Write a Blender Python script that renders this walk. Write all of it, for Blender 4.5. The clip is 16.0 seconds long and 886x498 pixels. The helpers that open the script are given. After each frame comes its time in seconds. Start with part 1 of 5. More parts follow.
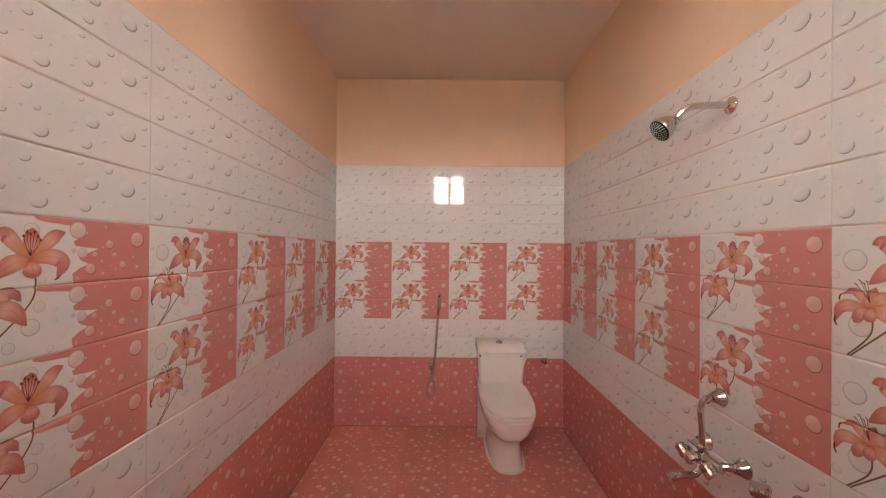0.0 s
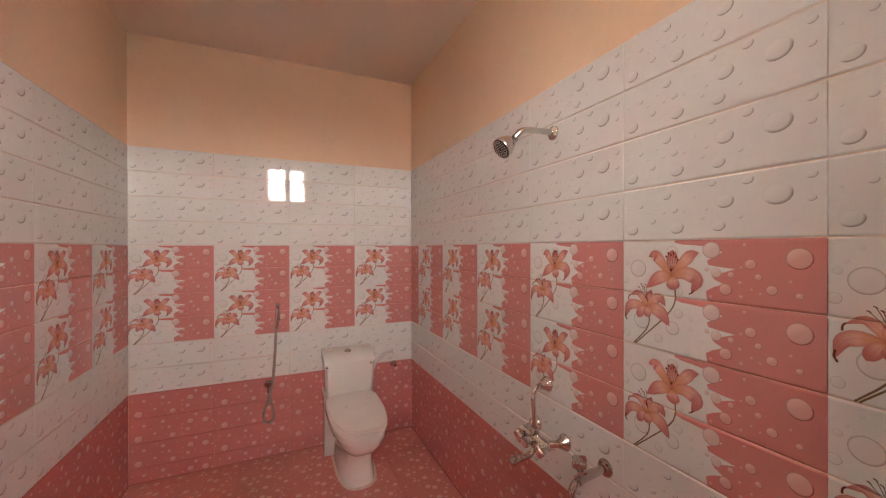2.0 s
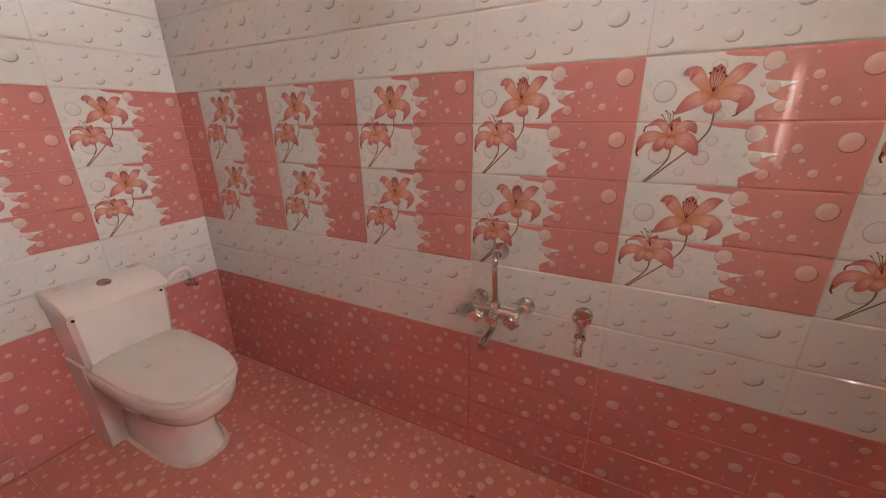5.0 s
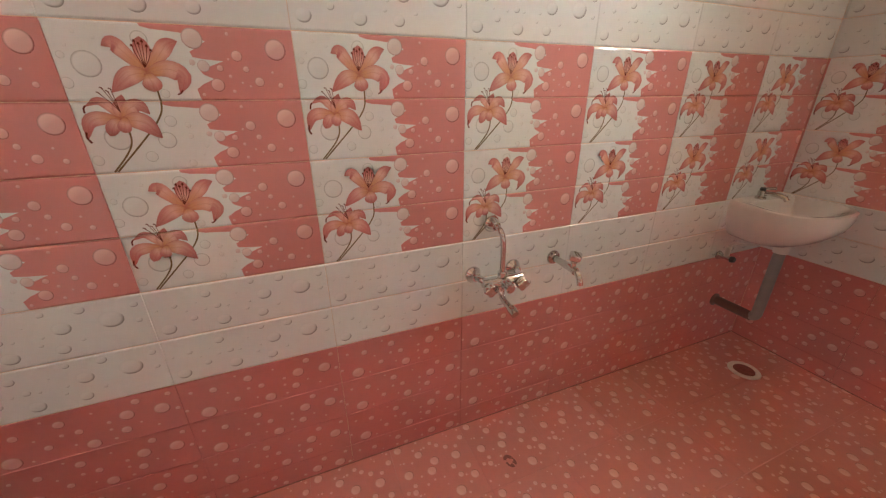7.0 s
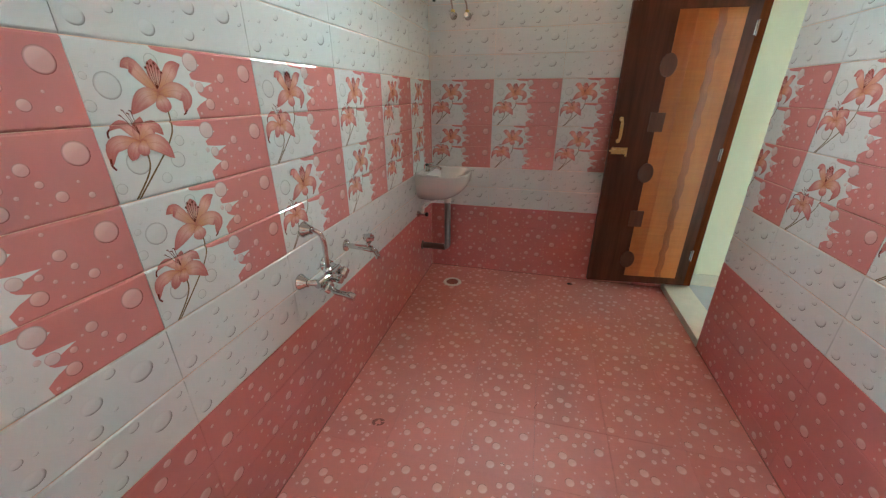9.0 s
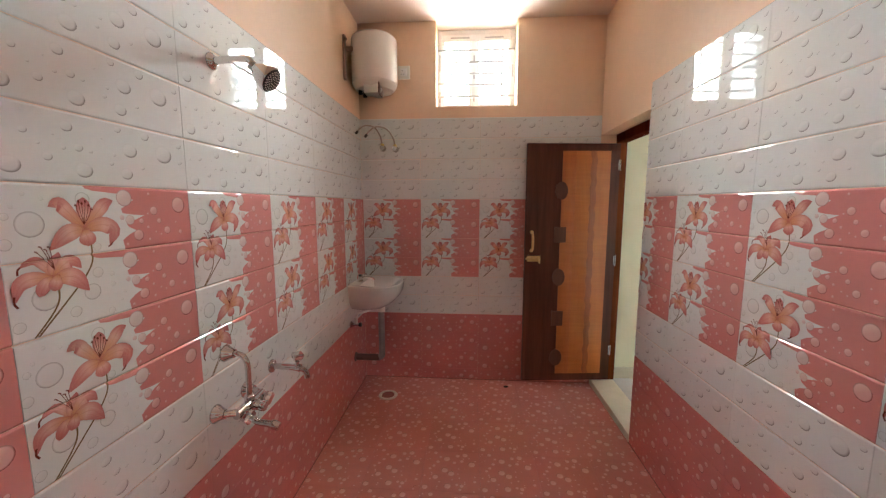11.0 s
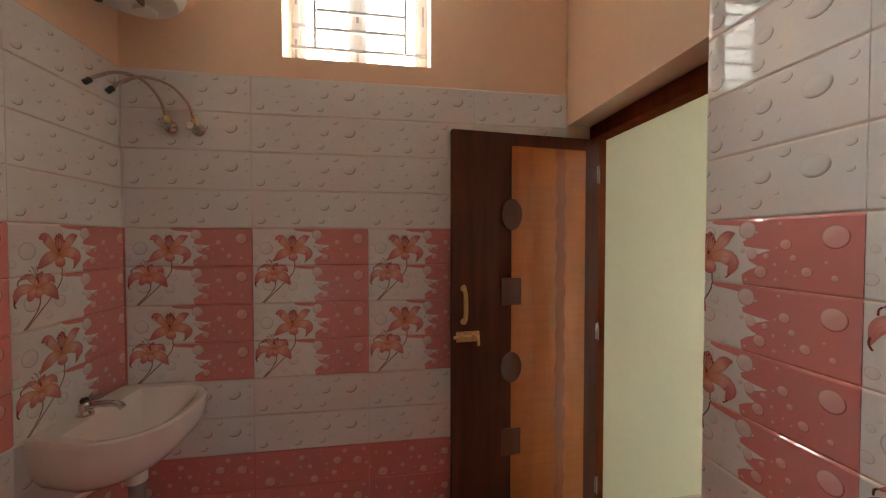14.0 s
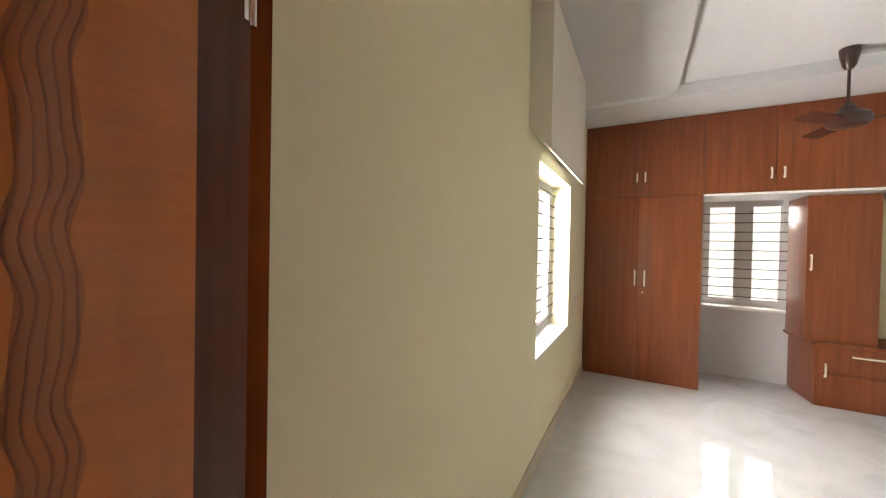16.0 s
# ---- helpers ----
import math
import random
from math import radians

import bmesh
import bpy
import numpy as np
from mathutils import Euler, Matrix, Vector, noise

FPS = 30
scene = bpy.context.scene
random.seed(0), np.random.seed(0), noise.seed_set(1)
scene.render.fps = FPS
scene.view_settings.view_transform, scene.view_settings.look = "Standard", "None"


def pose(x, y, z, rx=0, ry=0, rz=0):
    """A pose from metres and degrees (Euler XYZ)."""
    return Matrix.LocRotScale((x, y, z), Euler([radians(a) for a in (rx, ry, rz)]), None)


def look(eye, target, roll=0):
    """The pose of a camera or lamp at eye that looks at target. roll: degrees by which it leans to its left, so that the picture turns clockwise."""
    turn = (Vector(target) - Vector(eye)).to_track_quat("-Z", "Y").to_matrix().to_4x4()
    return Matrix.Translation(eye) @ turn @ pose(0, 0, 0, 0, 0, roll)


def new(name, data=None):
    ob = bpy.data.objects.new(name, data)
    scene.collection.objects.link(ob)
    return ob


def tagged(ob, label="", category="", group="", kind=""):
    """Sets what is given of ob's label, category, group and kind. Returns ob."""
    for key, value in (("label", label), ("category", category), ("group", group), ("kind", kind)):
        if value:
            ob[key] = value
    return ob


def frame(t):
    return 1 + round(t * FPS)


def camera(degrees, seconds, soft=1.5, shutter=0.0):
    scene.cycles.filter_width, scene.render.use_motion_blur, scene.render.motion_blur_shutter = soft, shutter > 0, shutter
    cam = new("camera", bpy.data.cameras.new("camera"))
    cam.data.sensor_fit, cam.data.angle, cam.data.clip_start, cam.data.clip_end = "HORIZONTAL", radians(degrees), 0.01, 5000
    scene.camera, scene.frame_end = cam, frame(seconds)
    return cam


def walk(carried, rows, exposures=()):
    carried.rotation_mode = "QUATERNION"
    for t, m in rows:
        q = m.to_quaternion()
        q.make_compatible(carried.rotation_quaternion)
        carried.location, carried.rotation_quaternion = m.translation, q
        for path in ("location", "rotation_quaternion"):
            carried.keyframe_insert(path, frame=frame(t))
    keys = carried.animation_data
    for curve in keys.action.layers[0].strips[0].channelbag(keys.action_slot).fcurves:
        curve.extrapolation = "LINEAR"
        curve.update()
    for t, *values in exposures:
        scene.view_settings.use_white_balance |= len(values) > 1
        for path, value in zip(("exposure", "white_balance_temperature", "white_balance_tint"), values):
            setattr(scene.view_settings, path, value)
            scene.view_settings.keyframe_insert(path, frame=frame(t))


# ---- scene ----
cam = camera(101.2, 16.0, 1.3)
PATH = [
    (0, (-0.027, -1.329, 1.374), (-0.039, 0.671, 1.384), 0.5),
    (0.5, (-0.04, -1.313, 1.377), (0.064, 0.684, 1.386), 0.4),
    (1, (-0.046, -1.299, 1.385), (0.26, 0.678, 1.393), 0.4),
    (1.5, (-0.053, -1.289, 1.398), (0.509, 0.63, 1.405), 0.3),
    (2, (-0.043, -1.234, 1.42), (0.767, 0.594, 1.416), -0.1),
    (2.5, (-0.065, -1.112, 1.435), (0.998, 0.583, 1.443), -0.0),
    (3, (-0.112, -1.007, 1.411), (1.162, 0.534, 1.409), -0.1),
    (3.5, (-0.153, -0.923, 1.367), (1.239, 0.504, 1.211), -0.3),
    (4, (-0.198, -0.806, 1.335), (1.283, 0.49, 0.976), -0.1),
    (4.2, (-0.2, -0.749, 1.326), (1.298, 0.499, 0.88), -0.1),
    (6.3, (-0.168, 0.151, 1.284), (1.674, -0.007, 0.521), -0.4),
    (6.5, (-0.159, 0.246, 1.285), (1.666, -0.064, 0.527), -0.6),
    (7, (-0.137, 0.489, 1.295), (1.575, -0.198, 0.523), -0.4),
    (7.5, (-0.062, 0.672, 1.283), (1.443, -0.397, 0.514), -0.4),
    (8, (-0.005, 0.802, 1.314), (1.212, -0.586, 0.543), -0.5),
    (8.5, (0.068, 0.916, 1.324), (0.874, -0.747, 0.559), -0.5),
    (9, (0.094, 0.974, 1.343), (0.556, -0.808, 0.563), -0.2),
    (9.5, (0.089, 0.997, 1.354), (0.284, -0.833, 0.57), -0.1),
    (10, (0.081, 1.032, 1.387), (0.22, -0.848, 0.718), -0.1),
    (10.2, (0.077, 1.041, 1.395), (0.211, -0.871, 0.825), -0.2),
    (12.3, (0.036, 0.876, 1.4), (0.186, -1.118, 1.363), 0.1),
    (12.5, (0.023, 0.752, 1.395), (0.169, -1.242, 1.359), 0.0),
    (13, (-0.007, 0.462, 1.392), (0.096, -1.535, 1.352), 0.0),
    (13.5, (-0.012, 0.127, 1.4), (-0.052, -1.872, 1.361), 0.1),
    (14, (-0.087, -0.23, 1.391), (-0.389, -2.206, 1.345), 0.0),
    (14.5, (-0.18, -0.581, 1.392), (-0.788, -2.485, 1.343), 0.2),
    (15, (-0.271, -0.896, 1.39), (-1.312, -2.603, 1.33), 0.9),
    (15.3, (-0.403, -1.024, 1.373), (-1.685, -2.558, 1.311), 1.3),
    (15.5, (-0.488, -1.106, 1.371), (-1.929, -2.492, 1.324), 1.3),
    (15.6, (-0.531, -1.142, 1.371), (-2.048, -2.445, 1.33), 1.2),
    (16, (-0.715, -1.271, 1.368), (-2.473, -2.225, 1.341), 1.1),
]
EXPO = [(0.0, 0.12, 7450, 20), (2.0, 0.05, 7400, 20), (2.5, -0.05, 7200, 18), (3.0, -0.05, 7100, 17), (4.2, -0.08, 7100, 19), (6.3, 0.62, 7450, 11), (7.0, 0.56, 7000, 4), (7.5, 0.6, 5900, -8),
        (8.0, 0.61, 5650, -14), (8.5, 0.66, 5500, -16), (9.5, 0.66, 5200, -14), (10.2, 0.66, 5450, -7), (12.3, -0.32, 7050, 13), (13.0, -0.29, 7050, 9), (13.5, -0.25, 6900, 6), (14.0, -0.14, 6800, 6), (14.5, 0.2, 6700, 9),
        (15.0, 0.32, 6900, 14), (15.2, 0.3, 6900, 15), (15.5, -0.06, 7700, 17), (16.0, -0.68, 7500, 15)]
walk(cam, [(t, look(eye, target, roll)) for t, eye, target, roll in PATH], EXPO)

# ---- light ----
world = bpy.data.worlds.new("sky")
scene.world = world
world.use_nodes = True
wn = world.node_tree
sky = wn.nodes.new("ShaderNodeTexSky")
sky.sky_type = "NISHITA"
sky.sun_disc = False
sky.sun_elevation, sky.sun_rotation = radians(50), radians(200)
wn.links.new(sky.outputs[0], wn.nodes["Background"].inputs[0])
wn.nodes["Background"].inputs[1].default_value = 0.12


def sun(name, elevation, rotation, strength):
    ob = new(name, bpy.data.lights.new(name, "SUN"))
    ob.data.energy, ob.data.angle, ob.data.color = strength, radians(2), (1, 0.95, 0.88)
    a, e = radians(rotation), radians(elevation)
    ob.matrix_world = look((0, 0, 0), (-math.sin(a) * math.cos(e), -math.cos(a) * math.cos(e), -math.sin(e)))


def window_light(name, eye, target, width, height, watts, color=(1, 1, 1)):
    """An area lamp outside a window, in place of the sky or as added fill."""
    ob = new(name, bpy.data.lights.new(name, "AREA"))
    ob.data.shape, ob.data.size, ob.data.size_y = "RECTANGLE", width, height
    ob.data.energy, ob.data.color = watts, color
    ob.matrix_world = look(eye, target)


BATH_W, UP_FILL_W, BED1_W, BED2_W = 18400, 320, 410, 520
sun("sun", 62, 20, 2.0)
# the open sky stands above the roofs outside
window_light("bath_window_sky", (0.026, -6.55, 6.05), (0.026, -1.9, 2.42), 7.8, 7.66, BATH_W, (0.96, 0.98, 1))
# unseen lamp added low outside, as bounce off the ground, to brighten the ceiling
window_light("bath_upward_fill", (0.026, -3.4, 1.75), (0.026, -1.9, 2.42), 2.2, 1.2, UP_FILL_W, (1, 0.98, 0.95))
window_light("bed_window_sky", (-3.39, -2.22, 1.3), (-3.39, 0, 1.1), 1.3, 1.4, BED1_W, (0.90, 0.96, 1))
window_light("niche_window_sky", (-7.2, 0.3, 2.5), (-5.6, -0.31, 1.33), 2.2, 1.6, BED2_W, (0.90, 0.96, 1))

# ---- materials ----


def mat(name, color, rough=0.5, metal=0.0, coat=0.0, var=0.06, scale=6.0, bump=0.0, bump_scale=60.0, spec=0.5, per_object=0.0):
    """A plain surface with two scales of variation and a fine relief."""
    m = bpy.data.materials.new(name)
    m.use_nodes = True
    nt = m.node_tree
    b = nt.nodes["Principled BSDF"]
    b.inputs["Roughness"].default_value = rough
    b.inputs["Metallic"].default_value = metal
    b.inputs["Coat Weight"].default_value = coat
    b.inputs["Coat Roughness"].default_value = 0.05
    b.inputs["Specular IOR Level"].default_value = spec
    tc = nt.nodes.new("ShaderNodeTexCoord")
    n1, n2 = nt.nodes.new("ShaderNodeTexNoise"), nt.nodes.new("ShaderNodeTexNoise")
    n1.inputs["Scale"].default_value, n2.inputs["Scale"].default_value = scale, scale * 14
    n1.inputs["Detail"].default_value, n2.inputs["Detail"].default_value = 3, 2
    geo = nt.nodes.new("ShaderNodeNewGeometry")
    for n in (n1, n2):
        nt.links.new(geo.outputs["Position"], n.inputs["Vector"])
    add = nt.nodes.new("ShaderNodeMath")
    add.operation = "MULTIPLY_ADD"
    add.inputs[1].default_value = 0.35
    nt.links.new(n2.outputs[0], add.inputs[0])
    nt.links.new(n1.outputs[0], add.inputs[2])
    top = add
    if per_object:
        info = nt.nodes.new("ShaderNodeObjectInfo")
        a2 = nt.nodes.new("ShaderNodeMath")
        a2.operation = "MULTIPLY_ADD"
        a2.inputs[1].default_value = per_object
        nt.links.new(info.outputs["Random"], a2.inputs[0])
        nt.links.new(add.outputs[0], a2.inputs[2])
        top = a2
    ramp = nt.nodes.new("ShaderNodeMapRange")
    ramp.inputs["From Min"].default_value, ramp.inputs["From Max"].default_value = 0.35, 1.0 + per_object
    ramp.inputs["To Min"].default_value, ramp.inputs["To Max"].default_value = 1 - var, 1 + var
    nt.links.new(top.outputs[0], ramp.inputs["Value"])
    mul = nt.nodes.new("ShaderNodeVectorMath")
    mul.operation = "SCALE"
    mul.inputs[0].default_value = color
    nt.links.new(ramp.outputs[0], mul.inputs["Scale"])
    nt.links.new(mul.outputs[0], b.inputs["Base Color"])
    if bump:
        n3 = nt.nodes.new("ShaderNodeTexNoise")
        n3.inputs["Scale"].default_value, n3.inputs["Detail"].default_value = bump_scale, 4
        nt.links.new(geo.outputs["Position"], n3.inputs["Vector"])
        bp = nt.nodes.new("ShaderNodeBump")
        bp.inputs["Strength"].default_value, bp.inputs["Distance"].default_value = bump, 0.004
        nt.links.new(n3.outputs[0], bp.inputs["Height"])
        nt.links.new(bp.outputs[0], b.inputs["Normal"])
    return m


def print_mat(name, rough, build, bump=0.0):
    """A glazed print whose colour is worked out by build(node tree, uv output)."""
    m = bpy.data.materials.new(name)
    m.use_nodes = True
    nt = m.node_tree
    b = nt.nodes["Principled BSDF"]
    b.inputs["Roughness"].default_value = rough
    b.inputs["Specular IOR Level"].default_value = 0.5
    uv = nt.nodes.new("ShaderNodeUVMap")
    uv.uv_map = "UVMap"
    nt.links.new(build(nt, uv.outputs[0]), b.inputs["Base Color"])
    return m


def math_node(nt, op, a, b=None, clamp=False):
    n = nt.nodes.new("ShaderNodeMath")
    n.operation, n.use_clamp = op, clamp
    for i, v in enumerate((a, b)):
        if v is None:
            continue
        if isinstance(v, (int, float)):
            n.inputs[i].default_value = v
        else:
            nt.links.new(v, n.inputs[i])
    return n.outputs[0]


def mix_color(nt, fac, a, b):
    n = nt.nodes.new("ShaderNodeMix")
    n.data_type = "RGBA"
    nt.links.new(fac, n.inputs[0])
    for i, v in ((6, a), (7, b)):
        if isinstance(v, tuple):
            n.inputs[i].default_value = (*v, 1)
        else:
            nt.links.new(v, n.inputs[i])
    return n.outputs[2]


def ramp_color(nt, fac, stops):
    n = nt.nodes.new("ShaderNodeValToRGB")
    el = n.color_ramp.elements
    while len(el) < len(stops):
        el.new(0.5)
    for e, (p, c) in zip(el, stops):
        e.position, e.color = p, (*c, 1)
    nt.links.new(fac, n.inputs[0])
    return n.outputs[0]


def bubble(light, body, dark, ring, start=0.62, slope=2.8, depth=0.0):
    """A printed water droplet: uv runs from -1 to 1 over its disc."""
    plain = body

    def build(nt, uv):
        body = plain
        sep = nt.nodes.new("ShaderNodeSeparateXYZ")
        nt.links.new(uv, sep.inputs[0])
        x, y = sep.outputs[0], sep.outputs[1]
        r = math_node(nt, "SQRT", math_node(nt, "ADD", math_node(nt, "MULTIPLY", x, x), math_node(nt, "MULTIPLY", y, y)))
        d = math_node(nt, "SUBTRACT", math_node(nt, "MULTIPLY", x, 0.55), math_node(nt, "MULTIPLY", y, 0.83))
        rim = math_node(nt, "MULTIPLY", math_node(nt, "SUBTRACT", r, start), slope, True)
        shade = math_node(nt, "MULTIPLY", math_node(nt, "ADD", d, 0.25, True), depth, True)
        body = mix_color(nt, shade, body, dark)
        low = math_node(nt, "MULTIPLY", math_node(nt, "ADD", math_node(nt, "MULTIPLY", d, 1.6, True), ring, True), rim, True)
        high = math_node(nt, "MULTIPLY", math_node(nt, "MULTIPLY", d, -0.9, True), math_node(nt, "SUBTRACT", 1.0, rim, True), True)
        return mix_color(nt, low, mix_color(nt, high, body, light), dark)
    return build


WHITE_T, PINK_T, RED_T = (0.75, 0.75, 0.725), (0.64, 0.255, 0.235), (0.625, 0.22, 0.207)
GLAZE = 0.022
M = {}
M["tile_white"] = mat("white_glazed_tile", WHITE_T, GLAZE, spec=0.5, var=0.03, bump=0.03, bump_scale=18, per_object=0.2)
M["tile_pink"] = mat("pink_glazed_tile", PINK_T, GLAZE, spec=0.5, var=0.05, bump=0.03, bump_scale=18, per_object=0.2)
M["tile_red"] = mat("red_glazed_tile", RED_T, GLAZE + 0.05, spec=0.5, var=0.08, bump=0.03, bump_scale=18, per_object=0.2)
M["tile_floor"] = mat("red_floor_tile", (0.62, 0.235, 0.20), 0.45, spec=0.3, var=0.12, scale=3, bump=0.12, bump_scale=90, per_object=0.25)
M["drop_white"] = print_mat("droplet_on_white", GLAZE, bubble((0.80, 0.795, 0.77), (0.75, 0.75, 0.725), (0.30, 0.285, 0.265), 0.06, 0.70, 4.2, 0.22))
M["drop_ring"] = print_mat("droplet_ring_on_white", GLAZE, bubble((0.78, 0.775, 0.75), (0.735, 0.73, 0.70), (0.33, 0.315, 0.285), 0.7, 0.83, 6.0, 0.10))
M["drop_edge"] = print_mat("droplet_on_the_seam", GLAZE, bubble((0.80, 0.70, 0.67), (0.70, 0.56, 0.53), (0.34, 0.17, 0.15), 0.6, 0.84, 6.5, 0.08))
M["drop_pink"] = print_mat("droplet_on_pink", GLAZE, bubble((0.84, 0.58, 0.53), (0.72, 0.405, 0.37), (0.22, 0.04, 0.035), 0.55, 0.82, 6.0, 0.10))
M["drop_red"] = print_mat("droplet_on_red", GLAZE + 0.05, bubble((0.82, 0.53, 0.485), (0.715, 0.37, 0.335), (0.27, 0.06, 0.055), 0.3, 0.80, 5.5))
M["drop_floor"] = print_mat("droplet_on_floor", 0.4, bubble((0.82, 0.52, 0.45), (0.73, 0.385, 0.33), (0.32, 0.09, 0.07), 0.25, 0.78, 5.0))


def petal_print(nt, uv):
    sep = nt.nodes.new("ShaderNodeSeparateXYZ")
    nt.links.new(uv, sep.inputs[0])
    along = ramp_color(nt, sep.outputs[0], [(0.0, (0.42, 0.09, 0.03)), (0.13, (0.64, 0.27, 0.12)), (0.40, (0.76, 0.42, 0.335)), (0.74, (0.55, 0.175, 0.165)), (1.0, (0.38, 0.08, 0.08))])
    across = math_node(nt, "ABSOLUTE", sep.outputs[1])
    rim = math_node(nt, "MULTIPLY", math_node(nt, "POWER", across, 2.6), 0.55, True)
    streak = nt.nodes.new("ShaderNodeTexNoise")
    streak.inputs["Scale"].default_value, streak.inputs["Detail"].default_value = 3.0, 3
    mp = nt.nodes.new("ShaderNodeMapping")
    mp.inputs["Scale"].default_value = (0.8, 3.0, 1)
    nt.links.new(uv, mp.inputs["Vector"])
    nt.links.new(mp.outputs[0], streak.inputs["Vector"])
    vein = math_node(nt, "LESS_THAN", across, 0.06)
    body = mix_color(nt, math_node(nt, "MULTIPLY", math_node(nt, "SUBTRACT", streak.outputs[0], 0.36, True), 1.2, True), along, (0.84, 0.56, 0.49))
    body = mix_color(nt, math_node(nt, "MULTIPLY", vein, 0.3), body, (0.50, 0.15, 0.12))
    return mix_color(nt, rim, body, (0.52, 0.16, 0.15))


M["petal"] = print_mat("lily_petal_print", GLAZE, petal_print)
M["petal_edge"] = mat("lily_petal_edge_print", (0.45, 0.14, 0.125), GLAZE, var=0.15, scale=60)
M["stem"] = mat("lily_stem_print", (0.20, 0.13, 0.06), GLAZE, var=0.15, scale=40)
M["stamen"] = mat("lily_stamen_print", (0.17, 0.035, 0.02), GLAZE)
M["grout"] = mat("tile_grout", (0.27, 0.22, 0.20), 0.9, var=0.2, scale=20)
M["peach"] = mat("peach_wall_paint", (0.83, 0.60, 0.425), 0.75, var=0.05, scale=2.0, bump=0.12, bump_scale=45)
M["ceiling"] = mat("ceiling_paint", (0.85, 0.71, 0.62), 0.8, var=0.03, scale=1.5, bump=0.08)
M["cream"] = mat("cream_yellow_wall_paint", (0.83, 0.79, 0.575), 0.7, var=0.03, scale=1.5, bump=0.10, bump_scale=45)
M["white_paint"] = mat("white_paint", (0.64, 0.64, 0.66), 0.7, var=0.03, scale=2, bump=0.06)
M["reveal"] = mat("white_reveal_paint", (0.82, 0.78, 0.72), 0.7, var=0.04, scale=4, bump=0.08)
M["ceramic"] = mat("white_ceramic", (0.84, 0.82, 0.78), 0.1, coat=0.6, var=0.02, scale=5)
M["plastic"] = mat("white_plastic", (0.78, 0.75, 0.69), 0.35, var=0.03, scale=8)
M["heater"] = mat("white_enamel", (0.80, 0.77, 0.72), 0.22, coat=0.3, var=0.03, scale=5)
M["chrome"] = mat("chrome", (0.66, 0.65, 0.64), 0.05, 1.0, var=0.05, scale=30)
M["dull_chrome"] = mat("worn_chrome", (0.56, 0.52, 0.49), 0.16, 1.0, var=0.12, scale=40)
M["steel"] = mat("braided_steel", (0.38, 0.31, 0.27), 0.35, 1.0, var=0.25, scale=200, bump=0.4, bump_scale=400)
M["black"] = mat("black_rubber", (0.02, 0.018, 0.018), 0.5, var=0.2)
M["grey_pvc"] = mat("grey_pvc_pipe", (0.30, 0.27, 0.25), 0.45, var=0.1, scale=15)
M["brown_pvc"] = mat("brown_stained_pvc", (0.13, 0.07, 0.05), 0.5, var=0.2, scale=15)
M["brass"] = mat("worn_brass", (0.62, 0.40, 0.17), 0.32, 1.0, var=0.2, scale=60)
M["upvc"] = mat("white_window_frame", (0.80, 0.79, 0.78), 0.35, var=0.03)
M["film_print"] = mat("grey_film_print", (0.42, 0.42, 0.43), 0.6, var=0.3, scale=120)
M["bar"] = mat("painted_iron_bar", (0.52, 0.52, 0.52), 0.5, var=0.2, scale=40)
M["dark_bar"] = mat("dark_iron_bar", (0.05, 0.045, 0.05), 0.5, var=0.2, scale=40)
M["fan"] = mat("dark_brown_fan_enamel", (0.035, 0.013, 0.010), 0.3, coat=0.2)
M["fan_blade"] = mat("brown_fan_blade_enamel", (0.075, 0.021, 0.010), 0.6, spec=0.25)
M["skirting"] = mat("skirting_tile", (0.68, 0.62, 0.48), 0.25, var=0.06)
M["threshold"] = mat("cream_stone_threshold", (0.79, 0.74, 0.60), 0.3, var=0.08, scale=12)
M["tape"] = mat("yellow_thread_tape", (0.60, 0.46, 0.13), 0.6, var=0.2, scale=80)
M["rust"] = mat("painted_rusty_steel", (0.40, 0.27, 0.20), 0.6, var=0.3, scale=50)
M["joint"] = mat("dirty_red_grout", (0.30, 0.115, 0.09), 0.8, var=0.4, scale=9)
M["stain"] = mat("dark_floor_stain", (0.25, 0.08, 0.06), 0.6, var=0.3, scale=60)
M["drain_rim"] = mat("cream_drain_rim", (0.76, 0.70, 0.62), 0.4, var=0.12, scale=40)
M["cement"] = mat("white_cement_filler", (0.70, 0.58, 0.50), 0.8, var=0.2, scale=60, bump=0.3)


